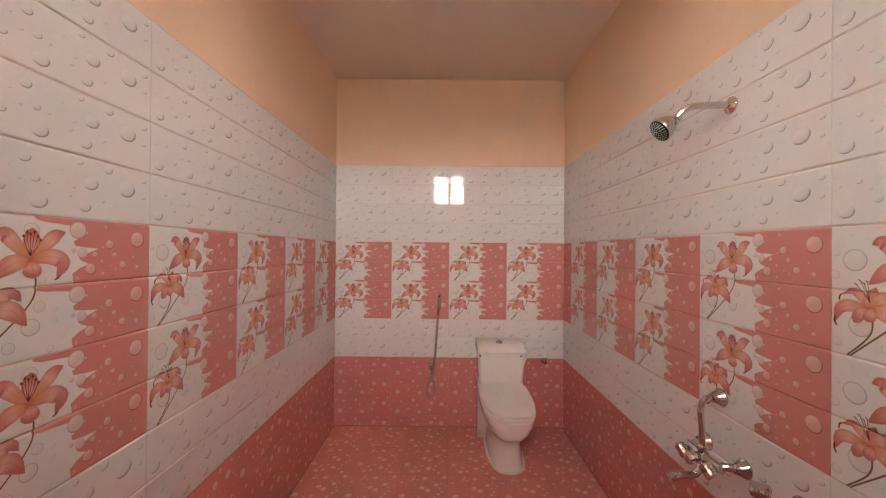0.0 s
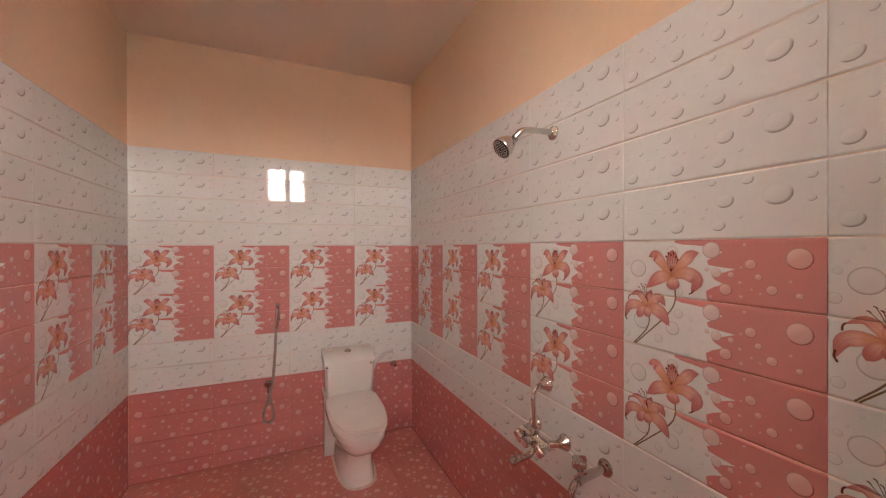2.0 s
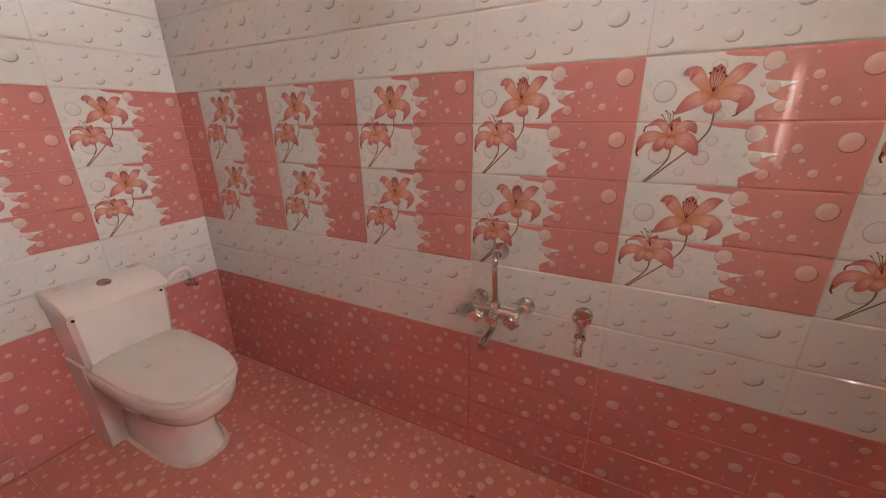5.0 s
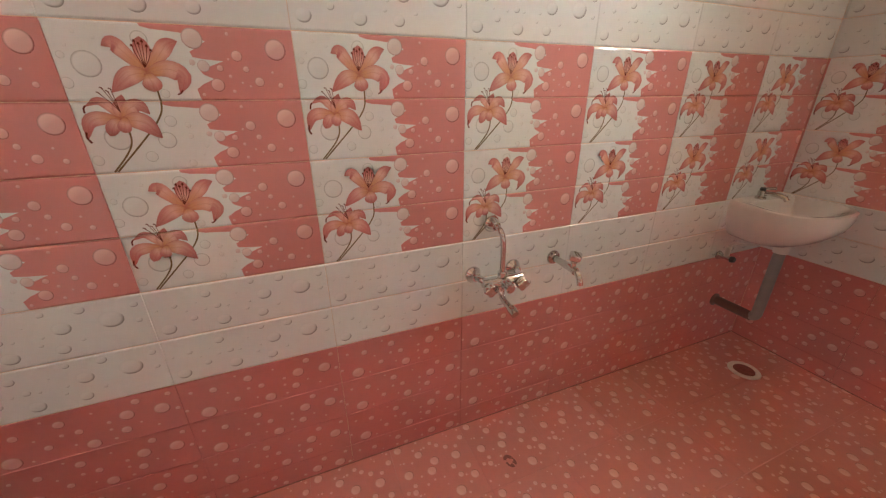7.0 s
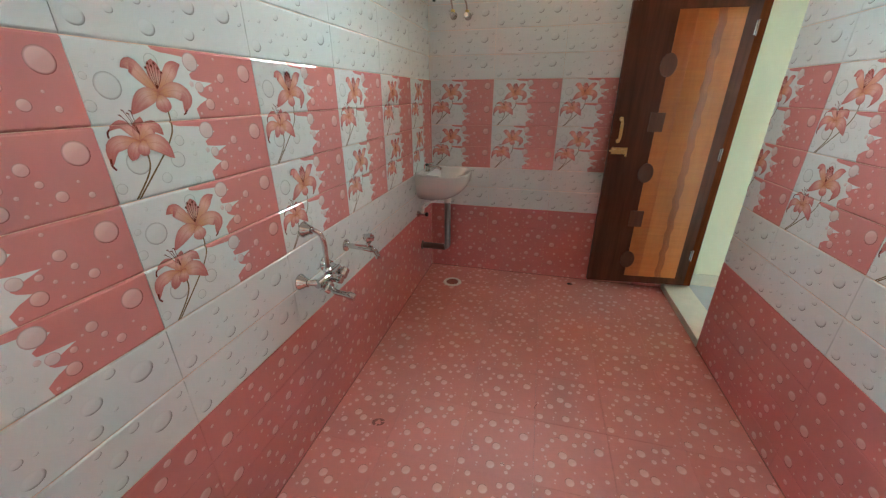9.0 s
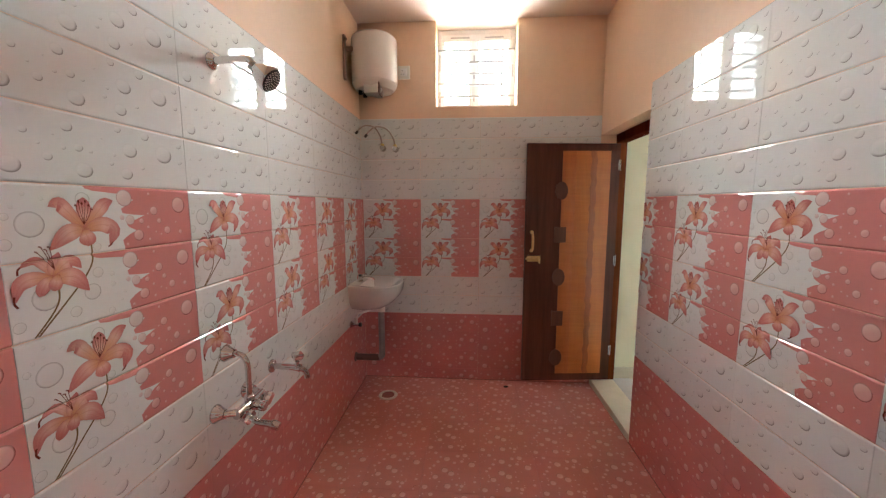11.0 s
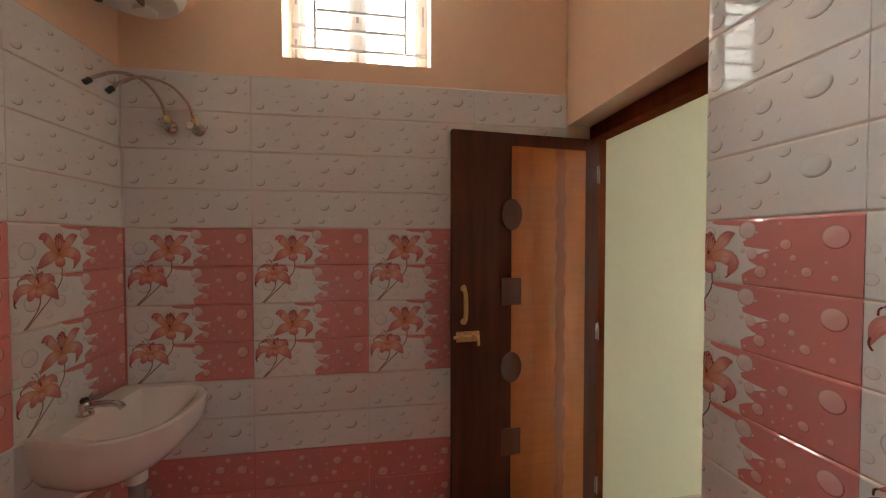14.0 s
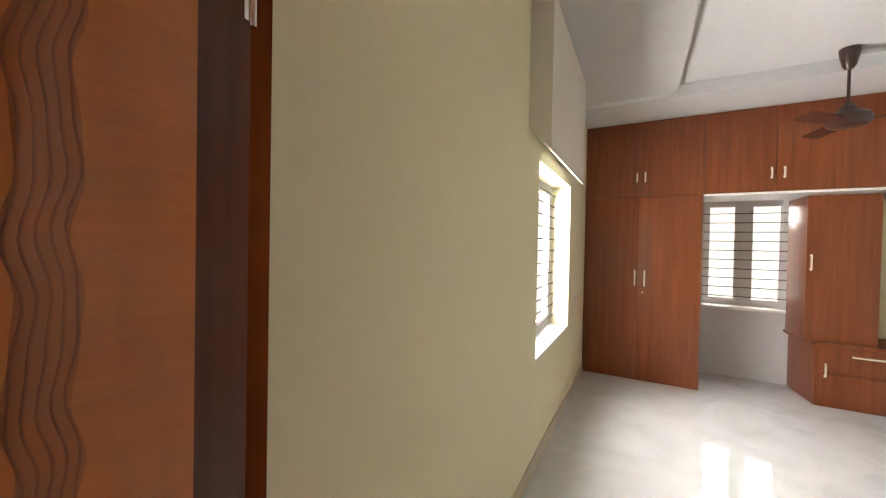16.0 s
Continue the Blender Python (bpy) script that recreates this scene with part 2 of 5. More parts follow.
def wood(name, c0, c1, grain_axis="Z", rough=0.4, bands=9.0, coat=0.15, spec=0.35, gloss=0.2, figure=0.0):
    m = bpy.data.materials.new(name)
    m.use_nodes = True
    nt = m.node_tree
    b = nt.nodes["Principled BSDF"]
    b.inputs["Roughness"].default_value, b.inputs["Coat Weight"].default_value = rough, coat
    b.inputs["Coat Roughness"].default_value = gloss
    b.inputs["Specular IOR Level"].default_value = spec
    geo = nt.nodes.new("ShaderNodeNewGeometry")
    mp = nt.nodes.new("ShaderNodeMapping")
    mp.inputs["Scale"].default_value = (bands, bands, 0.55) if grain_axis == "Z" else (0.55, 0.55, bands)
    nt.links.new(geo.outputs["Position"], mp.inputs["Vector"])
    n = nt.nodes.new("ShaderNodeTexNoise")
    n.inputs["Scale"].default_value, n.inputs["Detail"].default_value, n.inputs["Distortion"].default_value = 2.2, 6, 0.6
    nt.links.new(mp.outputs[0], n.inputs["Vector"])
    fine = nt.nodes.new("ShaderNodeTexNoise")
    fine.inputs["Scale"].default_value, fine.inputs["Detail"].default_value = 14, 3
    nt.links.new(mp.outputs[0], fine.inputs["Vector"])
    f = math_node(nt, "ADD", math_node(nt, "MULTIPLY", n.outputs[0], 0.75), math_node(nt, "MULTIPLY", fine.outputs[0], 0.25))
    if figure:
        cross = nt.nodes.new("ShaderNodeMapping")
        cross.inputs["Scale"].default_value = (2.2, 2.2, 34)
        nt.links.new(geo.outputs["Position"], cross.inputs["Vector"])
        flame = nt.nodes.new("ShaderNodeTexNoise")
        flame.inputs["Scale"].default_value, flame.inputs["Detail"].default_value, flame.inputs["Distortion"].default_value = 2.0, 4, 0.8
        nt.links.new(cross.outputs[0], flame.inputs["Vector"])
        f = math_node(nt, "ADD", f, math_node(nt, "MULTIPLY", math_node(nt, "SUBTRACT", flame.outputs[0], 0.5), figure))
    nt.links.new(ramp_color(nt, f, [(0.33, c0), (0.67, c1)]), b.inputs["Base Color"])
    bp = nt.nodes.new("ShaderNodeBump")
    bp.inputs["Strength"].default_value, bp.inputs["Distance"].default_value = 0.15, 0.002
    nt.links.new(f, bp.inputs["Height"])
    nt.links.new(bp.outputs[0], b.inputs["Normal"])
    return m


M["wood_dark"] = wood("dark_brown_veneer", (0.058, 0.017, 0.008), (0.112, 0.034, 0.016), rough=0.5, coat=0.2, spec=0.15, gloss=0.1)
M["wood_orange"] = wood("orange_brown_veneer", (0.40, 0.118, 0.024), (0.50, 0.162, 0.038), bands=5.0, rough=0.4, coat=0.18, gloss=0.1, figure=0.45)
M["wood_stripe"] = wood("grey_brown_veneer_stripe", (0.27, 0.078, 0.020), (0.38, 0.122, 0.034), coat=0.45, gloss=0.09)
M["wood_inlay"] = wood("brown_veneer_inlay", (0.085, 0.025, 0.011), (0.135, 0.042, 0.018), coat=0.45, gloss=0.09)
M["wood_line"] = wood("thin_dark_veneer_line", (0.20, 0.060, 0.018), (0.28, 0.085, 0.026))
M["wood_red"] = wood("red_brown_veneer", (0.33, 0.088, 0.016), (0.43, 0.130, 0.028), bands=5.0, rough=0.4, coat=0.18, gloss=0.1, figure=0.45)
M["frame_wood"] = wood("varnished_door_frame", (0.105, 0.024, 0.007), (0.18, 0.045, 0.013), rough=0.7, coat=0.0, spec=0.0)

M["laminate"] = wood("red_brown_laminate", (0.135, 0.033, 0.011), (0.215, 0.060, 0.021), rough=0.36, bands=14.0, coat=0.1)


def marble(nt):
    geo = nt.nodes.new("ShaderNodeNewGeometry")
    n = nt.nodes.new("ShaderNodeTexNoise")
    n.inputs["Scale"].default_value, n.inputs["Detail"].default_value, n.inputs["Distortion"].default_value = 1.6, 6, 1.8
    nt.links.new(geo.outputs["Position"], n.inputs["Vector"])
    return ramp_color(nt, n.outputs[0], [(0.3, (0.50, 0.51, 0.515)), (0.5, (0.58, 0.59, 0.595)), (0.75, (0.625, 0.635, 0.64))])


M["marble"] = bpy.data.materials.new("polished_grey_vitrified_tile")
M["marble"].use_nodes = True
_b = M["marble"].node_tree.nodes["Principled BSDF"]
_b.inputs["Roughness"].default_value = 0.035
_b.inputs["Specular IOR Level"].default_value = 0.33
M["marble"].node_tree.links.new(marble(M["marble"].node_tree), _b.inputs["Base Color"])

M["glass"] = bpy.data.materials.new("window_glass")
M["glass"].use_nodes = True
_nt = M["glass"].node_tree
_nt.nodes.remove(_nt.nodes["Principled BSDF"])
_tr, _gl, _mx = (_nt.nodes.new(k) for k in ("ShaderNodeBsdfTransparent", "ShaderNodeBsdfGlossy", "ShaderNodeMixShader"))
_gl.inputs["Roughness"].default_value = 0.02
_mx.inputs[0].default_value = 0.06
_nt.links.new(_tr.outputs[0], _mx.inputs[1])
_nt.links.new(_gl.outputs[0], _mx.inputs[2])
_nt.links.new(_mx.outputs[0], _nt.nodes["Material Output"].inputs[0])

# ---- mesh helpers ----


def finish(bm, name, mats, smooth=35):
    bmesh.ops.recalc_face_normals(bm, faces=bm.faces)
    me = bpy.data.meshes.new(name)
    bm.to_mesh(me)
    bm.free()
    for m in mats if isinstance(mats, (list, tuple)) else [mats]:
        me.materials.append(m)
    if smooth:
        me.polygons.foreach_set("use_smooth", [True] * len(me.polygons))
        me.set_sharp_from_angle(angle=radians(smooth))
    return me


def thing(name, at, label, category, group="", kind=""):
    """An Empty at the base of a thing; its parts are given in world metres."""
    ob = tagged(new(name), label, category, group, kind)
    ob.matrix_basis = Matrix.Translation(at)
    ob.empty_display_size = 0.05
    return ob


def part(name, bm, material, parent=None, label="", smooth=35):
    ob = new(name, finish(bm, name, material, smooth))
    if parent is not None:
        ob.parent = parent
        if parent.type == "EMPTY":
            ob.matrix_parent_inverse = parent.matrix_basis.inverted()
    if label:
        tagged(ob, label)
    return ob


def box(x0, x1, y0, y1, z0, z1, bevel=0.0, bm=None):
    bm2 = bmesh.new()
    bmesh.ops.create_cube(bm2, size=1)
    for v in bm2.verts:
        v.co = Vector(((x0 + x1) / 2 + v.co.x * abs(x1 - x0), (y0 + y1) / 2 + v.co.y * abs(y1 - y0), (z0 + z1) / 2 + v.co.z * abs(z1 - z0)))
    if bevel:
        bmesh.ops.bevel(bm2, geom=bm2.edges[:], offset=bevel, segments=2, affect="EDGES", profile=0.6)
    if bm is None:
        return bm2
    join(bm, bm2)
    return bm


def join(bm, other, m=None):
    if m is not None:
        other.transform(m)
    tmp = bpy.data.meshes.new("tmp")
    other.to_mesh(tmp)
    other.free()
    bm.from_mesh(tmp)
    bpy.data.meshes.remove(tmp)
    return bm


def loft(rings, closed_ends=True):
    """Skin over rings of equal point counts."""
    bm = bmesh.new()
    vs = [[bm.verts.new(p) for p in ring] for ring in rings]
    n = len(vs[0])
    for a, b in zip(vs, vs[1:]):
        for i in range(n):
            bm.faces.new((a[i], a[(i + 1) % n], b[(i + 1) % n], b[i]))
    if closed_ends:
        bm.faces.new(vs[0])
        bm.faces.new(vs[-1][::-1])
    return bm


def lathe(profile, m=None, segs=24):
    """Turns (radius, height) pairs round z."""
    rings = [[(r * math.cos(2 * math.pi * i / segs), r * math.sin(2 * math.pi * i / segs), z) for i in range(segs)] for r, z in profile]
    bm = loft(rings)
    if m is not None:
        bm.transform(m)
    return bm


def smooth_path(points, steps=6):
    """Catmull-Rom through the points."""
    p = [Vector(q) for q in points]
    p = [2 * p[0] - p[1]] + p + [2 * p[-1] - p[-2]]
    out = []
    for a, b, c, d in zip(p, p[1:], p[2:], p[3:]):
        for i in range(steps):
            t = i / steps
            out.append(0.5 * (2 * b + (c - a) * t + (2 * a - 5 * b + 4 * c - d) * t * t + (3 * b - a - 3 * c + d) * t ** 3))
    return out + [p[-2]]


def tube(points, radius, segs=12, steps=6):
    pts = smooth_path(points, steps) if steps > 1 else [Vector(q) for q in points]
    rings, side = [], None
    for i, q in enumerate(pts):
        d = (pts[min(i + 1, len(pts) - 1)] - pts[max(i - 1, 0)]).normalized()
        if side is None:
            side = d.orthogonal().normalized()
        side = (side - d * side.dot(d)).normalized()
        up = d.cross(side)
        r = radius(i / (len(pts) - 1)) if callable(radius) else radius
        rings.append([q + r * (side * math.cos(2 * math.pi * k / segs) + up * math.sin(2 * math.pi * k / segs)) for k in range(segs)])
    return loft(rings)


def along(p, d):
    """A matrix that takes z to the way d, at p."""
    return Matrix.Translation(p) @ Vector(d).to_track_quat("Z", "Y").to_matrix().to_4x4()


# ---- the large structure ----
XL, XR, YW, YB, ZC = -0.885, 0.90, -1.768, 1.52, 2.72
TILE_TOP, DOOR_Y, DOOR_Z = 2.04, -1.043, 1.905
T = 0.009   # tile thickness
XO = -1.062  # bedroom face of the partition
BFZ, BCZ = 0.04, 2.72
BED_Y, BED_YE, BED_XW = -1.80, 1.78, -5.50


def structure(name, bm, material, label, category="wall"):
    ob = new(name, finish(bm, name, material, 0))
    return tagged(ob, label, category, kind="structure")


# bathroom shell: plaster behind the tiles
structure("floor", box(XL - 0.02, XR + 0.2, YW - 0.2, YB + 0.2, -0.2, -0.012), M["grout"], "red tiled bathroom floor with droplet print", "floor")
structure("ceiling", box(XO, XR + 0.2, YW - 0.25, YB + 0.2, ZC, ZC + 0.15), M["ceiling"], "plain peach-white plastered bathroom ceiling", "ceiling")
wall_east = structure("wall_east", box(XR + T - 0.006, XR + 0.2, YW - 0.25, YB + 0.2, -0.2, ZC), M["peach"], "peach plastered wall with lily tiles below")
wall_north = structure("wall_north", box(XL - 0.2, XR + T - 0.006, YB + T - 0.006, YB + 0.2, -0.2, ZC), M["peach"], "peach plastered end wall with lily tiles below")
b = box(XO, XL - T + 0.006, DOOR_Y, YB + T - 0.006, -0.2, ZC)
box(XO, XL - T + 0.006, YW - 0.25, DOOR_Y, DOOR_Z, ZC, bm=b)
wall_west = structure("wall_west", b, M["peach"], "peach plastered partition with lily tiles and a doorway")
WX0, WX1, WZ0 = -0.27, 0.322, 2.12
b = box(XL - 0.0, WX0, YW - T + 0.006 - 0.22, YW - T + 0.006, -0.2, ZC)
box(WX0, WX1, YW - T + 0.006 - 0.22, YW - T + 0.006, -0.2, WZ0, bm=b)
box(WX1, XR + T - 0.006, YW - T + 0.006 - 0.22, YW - T + 0.006, -0.2, ZC, bm=b)
box(XO, XL, YW - 0.22, YW - 0.012, -0.2, DOOR_Z, bm=b)
wall_south = structure("wall_south", b, M["peach"], "peach plastered window wall with lily tiles below")

# bedroom shell
structure("floor_bedroom", box(BED_XW - 0.2, XL - 0.03, BED_Y - 0.25, BED_YE + 0.2, -0.2, BFZ), M["marble"], "polished grey vitrified bedroom floor", "floor")
structure("door_threshold", box(XO, XL, YW + 0.0, DOOR_Y, -0.02, BFZ + 0.004, 0.003), M["threshold"], "cream stone threshold under the bathroom door", "threshold")
structure("ceiling_bedroom", box(BED_XW - 0.2, XO, BED_Y - 0.25, BED_YE + 0.2, BCZ, BCZ + 0.15), M["white_paint"], "white bedroom ceiling", "ceiling")
b = box(BED_XW, -4.28, BED_Y, BED_YE, 2.625, BCZ - 0.003)
box(-4.28, XO - 0.006, BED_Y, -1.03, 2.66, BCZ - 0.003, bm=b)
structure("ceiling_border", b, M["white_paint"], "white dropped ceiling border", "ceiling")
V1 = (-3.925, -2.853, 0.70, 1.87)
b = box(V1[1], XO - 0.001, BED_Y - 0.22, BED_Y, -0.2, BCZ)
box(BED_XW, V1[0], BED_Y - 0.22, BED_Y, -0.2, BCZ, bm=b)
box(V1[0], V1[1], BED_Y - 0.22, BED_Y, -0.2, V1[2], bm=b)
box(V1[0], V1[1], BED_Y - 0.22, BED_Y, V1[3], BCZ, bm=b)
structure("wall_bedroom_south", b, M["cream"], "cream-yellow painted bedroom wall with a barred window")
V2 = (-0.68, 0.06, 0.77, 1.90)
b = box(BED_XW - 0.2, BED_XW, BED_Y - 0.22, V2[0], -0.2, BCZ)
box(BED_XW - 0.2, BED_XW, V2[1], BED_YE + 0.2, -0.2, BCZ, bm=b)
box(BED_XW - 0.2, BED_XW, V2[0], V2[1], -0.2, V2[2], bm=b)
box(BED_XW - 0.2, BED_XW, V2[0], V2[1], V2[3], BCZ, bm=b)
structure("wall_bedroom_west", b, M["white_paint"], "white painted wall behind the wardrobe niche")
# unseen wall, set close and pale to bounce light onto the cream wall
structure("wall_bedroom_bounce", box(BED_XW, XO + 0.01, BED_YE, BED_YE + 0.2, -0.2, BCZ), M["reveal"], "unseen bedroom wall kept pale to bounce light")
structure("wall_bedroom_east", box(XO - 0.004, XO + 0.0, DOOR_Y + 0.08, BED_YE, BFZ, BCZ), M["cream"], "cream-yellow face of the bathroom partition")
structure("ground", box(-60, 60, -60, 60, -3.3, -3.2), M["cement"], "pale ground outside the house", "ground")
b = loft([[(x, BED_Y + 0.001, 1.985), (x, BED_Y + 0.12, 1.86), (x, BED_Y + 0.12, 2.659), (x, BED_Y + 0.001, 2.659)] for x in (-3.80, -2.60)])
structure("window_pelmet", b, M["reveal"], "white boxed pelmet with a sloping underside above the window", "pelmet")
b = box(-4.845, XO - 0.005, BED_Y + 0.0005, BED_Y + 0.012, BFZ, BFZ + 0.09, 0.002)
structure("baseboard", b, M["skirting"], "pale beige tile skirting along the bedroom wall", "baseboard")

# dirty joint where the floor meets the walls
b = box(XL + 0.001, XR - 0.001, YB - 0.0045, YB - 0.0005, 0.0006, 0.0035)
box(XL + 0.001, XR - 0.001, YW + 0.0005, YW + 0.0045, 0.0006, 0.0035, bm=b)
box(XR - 0.0045, XR - 0.0005, YW + 0.006, YB - 0.006, 0.0006, 0.0035, bm=b)
box(XL + 0.0005, XL + 0.0045, DOOR_Y, YB - 0.006, 0.0006, 0.0035, bm=b)
structure("floor_joint", b, M["joint"], "dark dirty grout joint round the bathroom floor", "trim")

# ---- openings ----


def backdrop(name, c, w, h, normal, material="sky_glow"):
    """A plain bright sky outside a window."""
    bm = bmesh.new()
    bmesh.ops.create_grid(bm, x_segments=1, y_segments=1, size=0.5)
    bm.transform(along(c, normal) @ Matrix.Diagonal((w, h, 1, 1)))
    ob = new(name, finish(bm, name, M[material], 0))
    tagged(ob, "plain overcast sky seen through the window", "backdrop", kind="structure")


def glow(name, strength):
    """A bright, slightly cloudy sky."""
    m = bpy.data.materials.new(name)
    m.use_nodes = True
    nt = m.node_tree
    geo = nt.nodes.new("ShaderNodeNewGeometry")
    n = nt.nodes.new("ShaderNodeTexNoise")
    n.inputs["Scale"].default_value, n.inputs["Detail"].default_value = 0.7, 4
    nt.links.new(geo.outputs["Position"], n.inputs["Vector"])
    em = nt.nodes.new("ShaderNodeEmission")
    nt.links.new(ramp_color(nt, n.outputs[0], [(0.3, (0.80, 0.90, 0.88)), (0.65, (0.98, 1.0, 0.99))]), em.inputs[0])
    em.inputs[1].default_value = strength
    nt.links.new(em.outputs[0], nt.nodes["Material Output"].inputs[0])
    return m


M["sky_glow"] = glow("bright_sky", 9.5)
M["sky_glow_bed"] = glow("pale_sky", 2.2)
backdrop("backdrop_bath", (0.026, -9.0, 3.4), 24.0, 13.0, (0, 1, 0))
backdrop("backdrop_bedroom_south", (-4.6, -2.6, 1.4), 5.8, 6.0, (0, 1, 0), "sky_glow_bed")
backdrop("backdrop_bedroom_west", (-8.0, -0.3, 1.4), 9.0, 7.0, (1, 0, 0), "sky_glow_bed")


def sash_window(name, to_world, w, h, mullion, bars, bar_mat, label, rods=(), bar_r=0.0045, frame_w=0.035, mull_w=0.03, thick_mull=None):
    """Window in its own frame: x across, y out towards the room, z up from the sill."""
    base = tagged(new(name), label, "window", kind="structure")
    base.matrix_basis = to_world

    def add(n, bm, m, parent=base, lab=""):
        ob = part(n, bm, m, None, lab)
        ob.parent = parent
        return ob
    f = box(0, frame_w, -0.05, 0, 0, h, 0.003)
    box(w - frame_w, w, -0.05, 0, 0, h, 0.003, bm=f)
    box(frame_w, w - frame_w, -0.05, 0, 0, frame_w, 0.003, bm=f)
    box(frame_w, w - frame_w, -0.05, 0, h - frame_w, h, 0.003, bm=f)
    add("window_frame", f, M["upvc"])
    add("mullion", box(mullion - mull_w / 2, mullion + mull_w / 2, -0.045, 0.004, frame_w, h - frame_w, 0.003), M["upvc"])
    for a, b_ in ((frame_w, mullion - mull_w / 2), (mullion + mull_w / 2, w - frame_w)):
        sash = box(a, a + 0.022, -0.035, -0.006, frame_w, h - frame_w, 0.002)
        box(b_ - 0.022, b_, -0.035, -0.006, frame_w, h - frame_w, 0.002, bm=sash)
        box(a + 0.022, b_ - 0.022, -0.035, -0.006, frame_w, frame_w + 0.022, 0.002, bm=sash)
        box(a + 0.022, b_ - 0.022, -0.035, -0.006, h - frame_w - 0.022, h - frame_w, 0.002, bm=sash)
        add("sash", sash, M["upvc"])
        p = add("pane", box(a + 0.02, b_ - 0.02, -0.024, -0.019, frame_w + 0.02, h - frame_w - 0.02), M["glass"])
        p.visible_shadow = False
    for i, z in enumerate(bars):
        short = rods and 0 < i < len(bars) - 1
        x0, x1 = (rods[0], rods[1]) if short else (0.004, w - 0.004)
        add("bar", box(x0, x1, 0.022 - bar_r, 0.022 + bar_r, z - bar_r, z + bar_r, 0.0015), bar_mat)
    for x in rods:
        add("bar", box(x - bar_r, x + bar_r, 0.032 - bar_r, 0.032 + bar_r, bars[0], bars[-1], 0.0015), bar_mat)
    return base


# bathroom window: x across runs from east to west as seen from inside
win = sash_window("window_1", Matrix.Translation((WX1, YW - 0.15, WZ0)) @ Matrix.Rotation(math.pi, 4, "Z") @ Matrix.Diagonal((1, -1, 1, 1)), WX1 - WX0, ZC - WZ0 - 0.005,
            0.281, [0.105, 0.19, 0.27, 0.355, 0.44], M["bar"], "small white barred window high in the bathroom wall", rods=(0.104, 0.492), bar_r=0.0065, mull_w=0.036, frame_w=0.034)
WH = ZC - WZ0 - 0.005


def fitting(name, bm, material, label=""):
    part(name, bm, material, None, label).parent = win


fitting("head_rail", box(0.036, WX1 - WX0 - 0.036, -0.004, 0.006, WH - 0.085, WH - 0.035, 0.003), M["upvc"])
for x0, x1, z0, z1, y in ((0.10, 0.245, WH - 0.064, WH - 0.052, 0.006), (0.36, 0.50, WH - 0.063, WH - 0.054, 0.006), (0.013, 0.023, 0.30, 0.42, 0.0), (0.013, 0.023, 0.07, 0.15, 0.0),
                          (0.275, 0.287, 0.37, 0.41, 0.004), (0.275, 0.287, 0.24, 0.29, 0.004), (0.275, 0.287, 0.07, 0.12, 0.004), (0.57, 0.578, 0.25, 0.34, 0.0)):
    fitting("film_mark", box(x0, x1, y, y + 0.0008, z0, z1), M["film_print"], "faint grey print on the protective film")
fitting("latch", box(0.004, 0.066, 0.004, 0.018, 0.196, 0.212, 0.003), M["bar"], "grey window latch")
fitting("latch_stay", tube([(0.06, 0.014, 0.204), (0.085, 0.016, 0.185), (0.096, 0.018, 0.155)], 0.0045, 8, 1), M["bar"], "grey window stay")
sash_window("window_2", Matrix.Translation((V1[0], BED_Y - 0.15, V1[2])), V1[1] - V1[0], V1[3] - V1[2], 0.53, [0.08 + i * 0.092 for i in range(12)], M["dark_bar"],
            "white two-sash bedroom window with dark iron bars", frame_w=0.06, mull_w=0.07)
sash_window("window_3", Matrix.Translation((BED_XW - 0.14, V2[1], V2[2])) @ Matrix.Rotation(-math.pi / 2, 4, "Z"), V2[1] - V2[0], V2[3] - V2[2], 0.37, [0.1 + i * 0.098 for i in range(10)], M["dark_bar"],
            "white two-sash window with dark iron bars in the niche", frame_w=0.055, mull_w=0.11)
structure("window_sill", box(V1[0], V1[1], BED_Y - 0.2, BED_Y + 0.004, V1[2] - 0.02, V1[2] + 0.002, 0.002), M["upvc"], "white painted sill of the bedroom window", "window sill")
structure("window_sill_niche", box(BED_XW - 0.19, BED_XW + 0.03, V2[0], V2[1], V2[2] - 0.025, V2[2] + 0.002, 0.002), M["upvc"], "white painted sill of the niche window", "window sill")

# door frame
FX0, FX1 = -1.066, -0.992
f = box(FX0, FX1, YW + 0.002, -1.752, BFZ + 0.004, 1.843, 0.003)
f2 = box(FX0, -0.968, -1.0745, DOOR_Y - 0.001, BFZ + 0.004, 1.843, 0.003)
f3 = box(FX0, FX1, YW + 0.002, DOOR_Y - 0.001, 1.843, DOOR_Z - 0.002, 0.003)
for v in f2.verts:   # the jamb flares towards the bedroom
    if v.co.x < -1.03 and v.co.y < -1.06:
        v.co.y -= 0.012
door_frame = tagged(new("door_frame", finish(f, "door_frame", M["frame_wood"])), "varnished red-brown wooden frame of the bathroom doorway", "door frame", kind="structure")
part("jamb", f2, M["frame_wood"], door_frame)
part("head", f3, M["frame_wood"], door_frame)
keeper = part("bolt_keeper", join(box(-0.9685, -0.966, -1.0735, -1.0525, 1.165, 1.222, 0.001), box(-0.967, -0.956, -1.0725, -1.0535, 1.178, 1.205, 0.003)), M["brass"], door_frame, "worn brass bolt keeper")
for z in (1.171, 1.2135):
    part("screw", lathe([(0.0028, 0), (0.0028, 0.0006), (0.001, 0.001)], along((-0.966, -1.063, z), (1, 0, 0)), 10), M["black"], keeper)

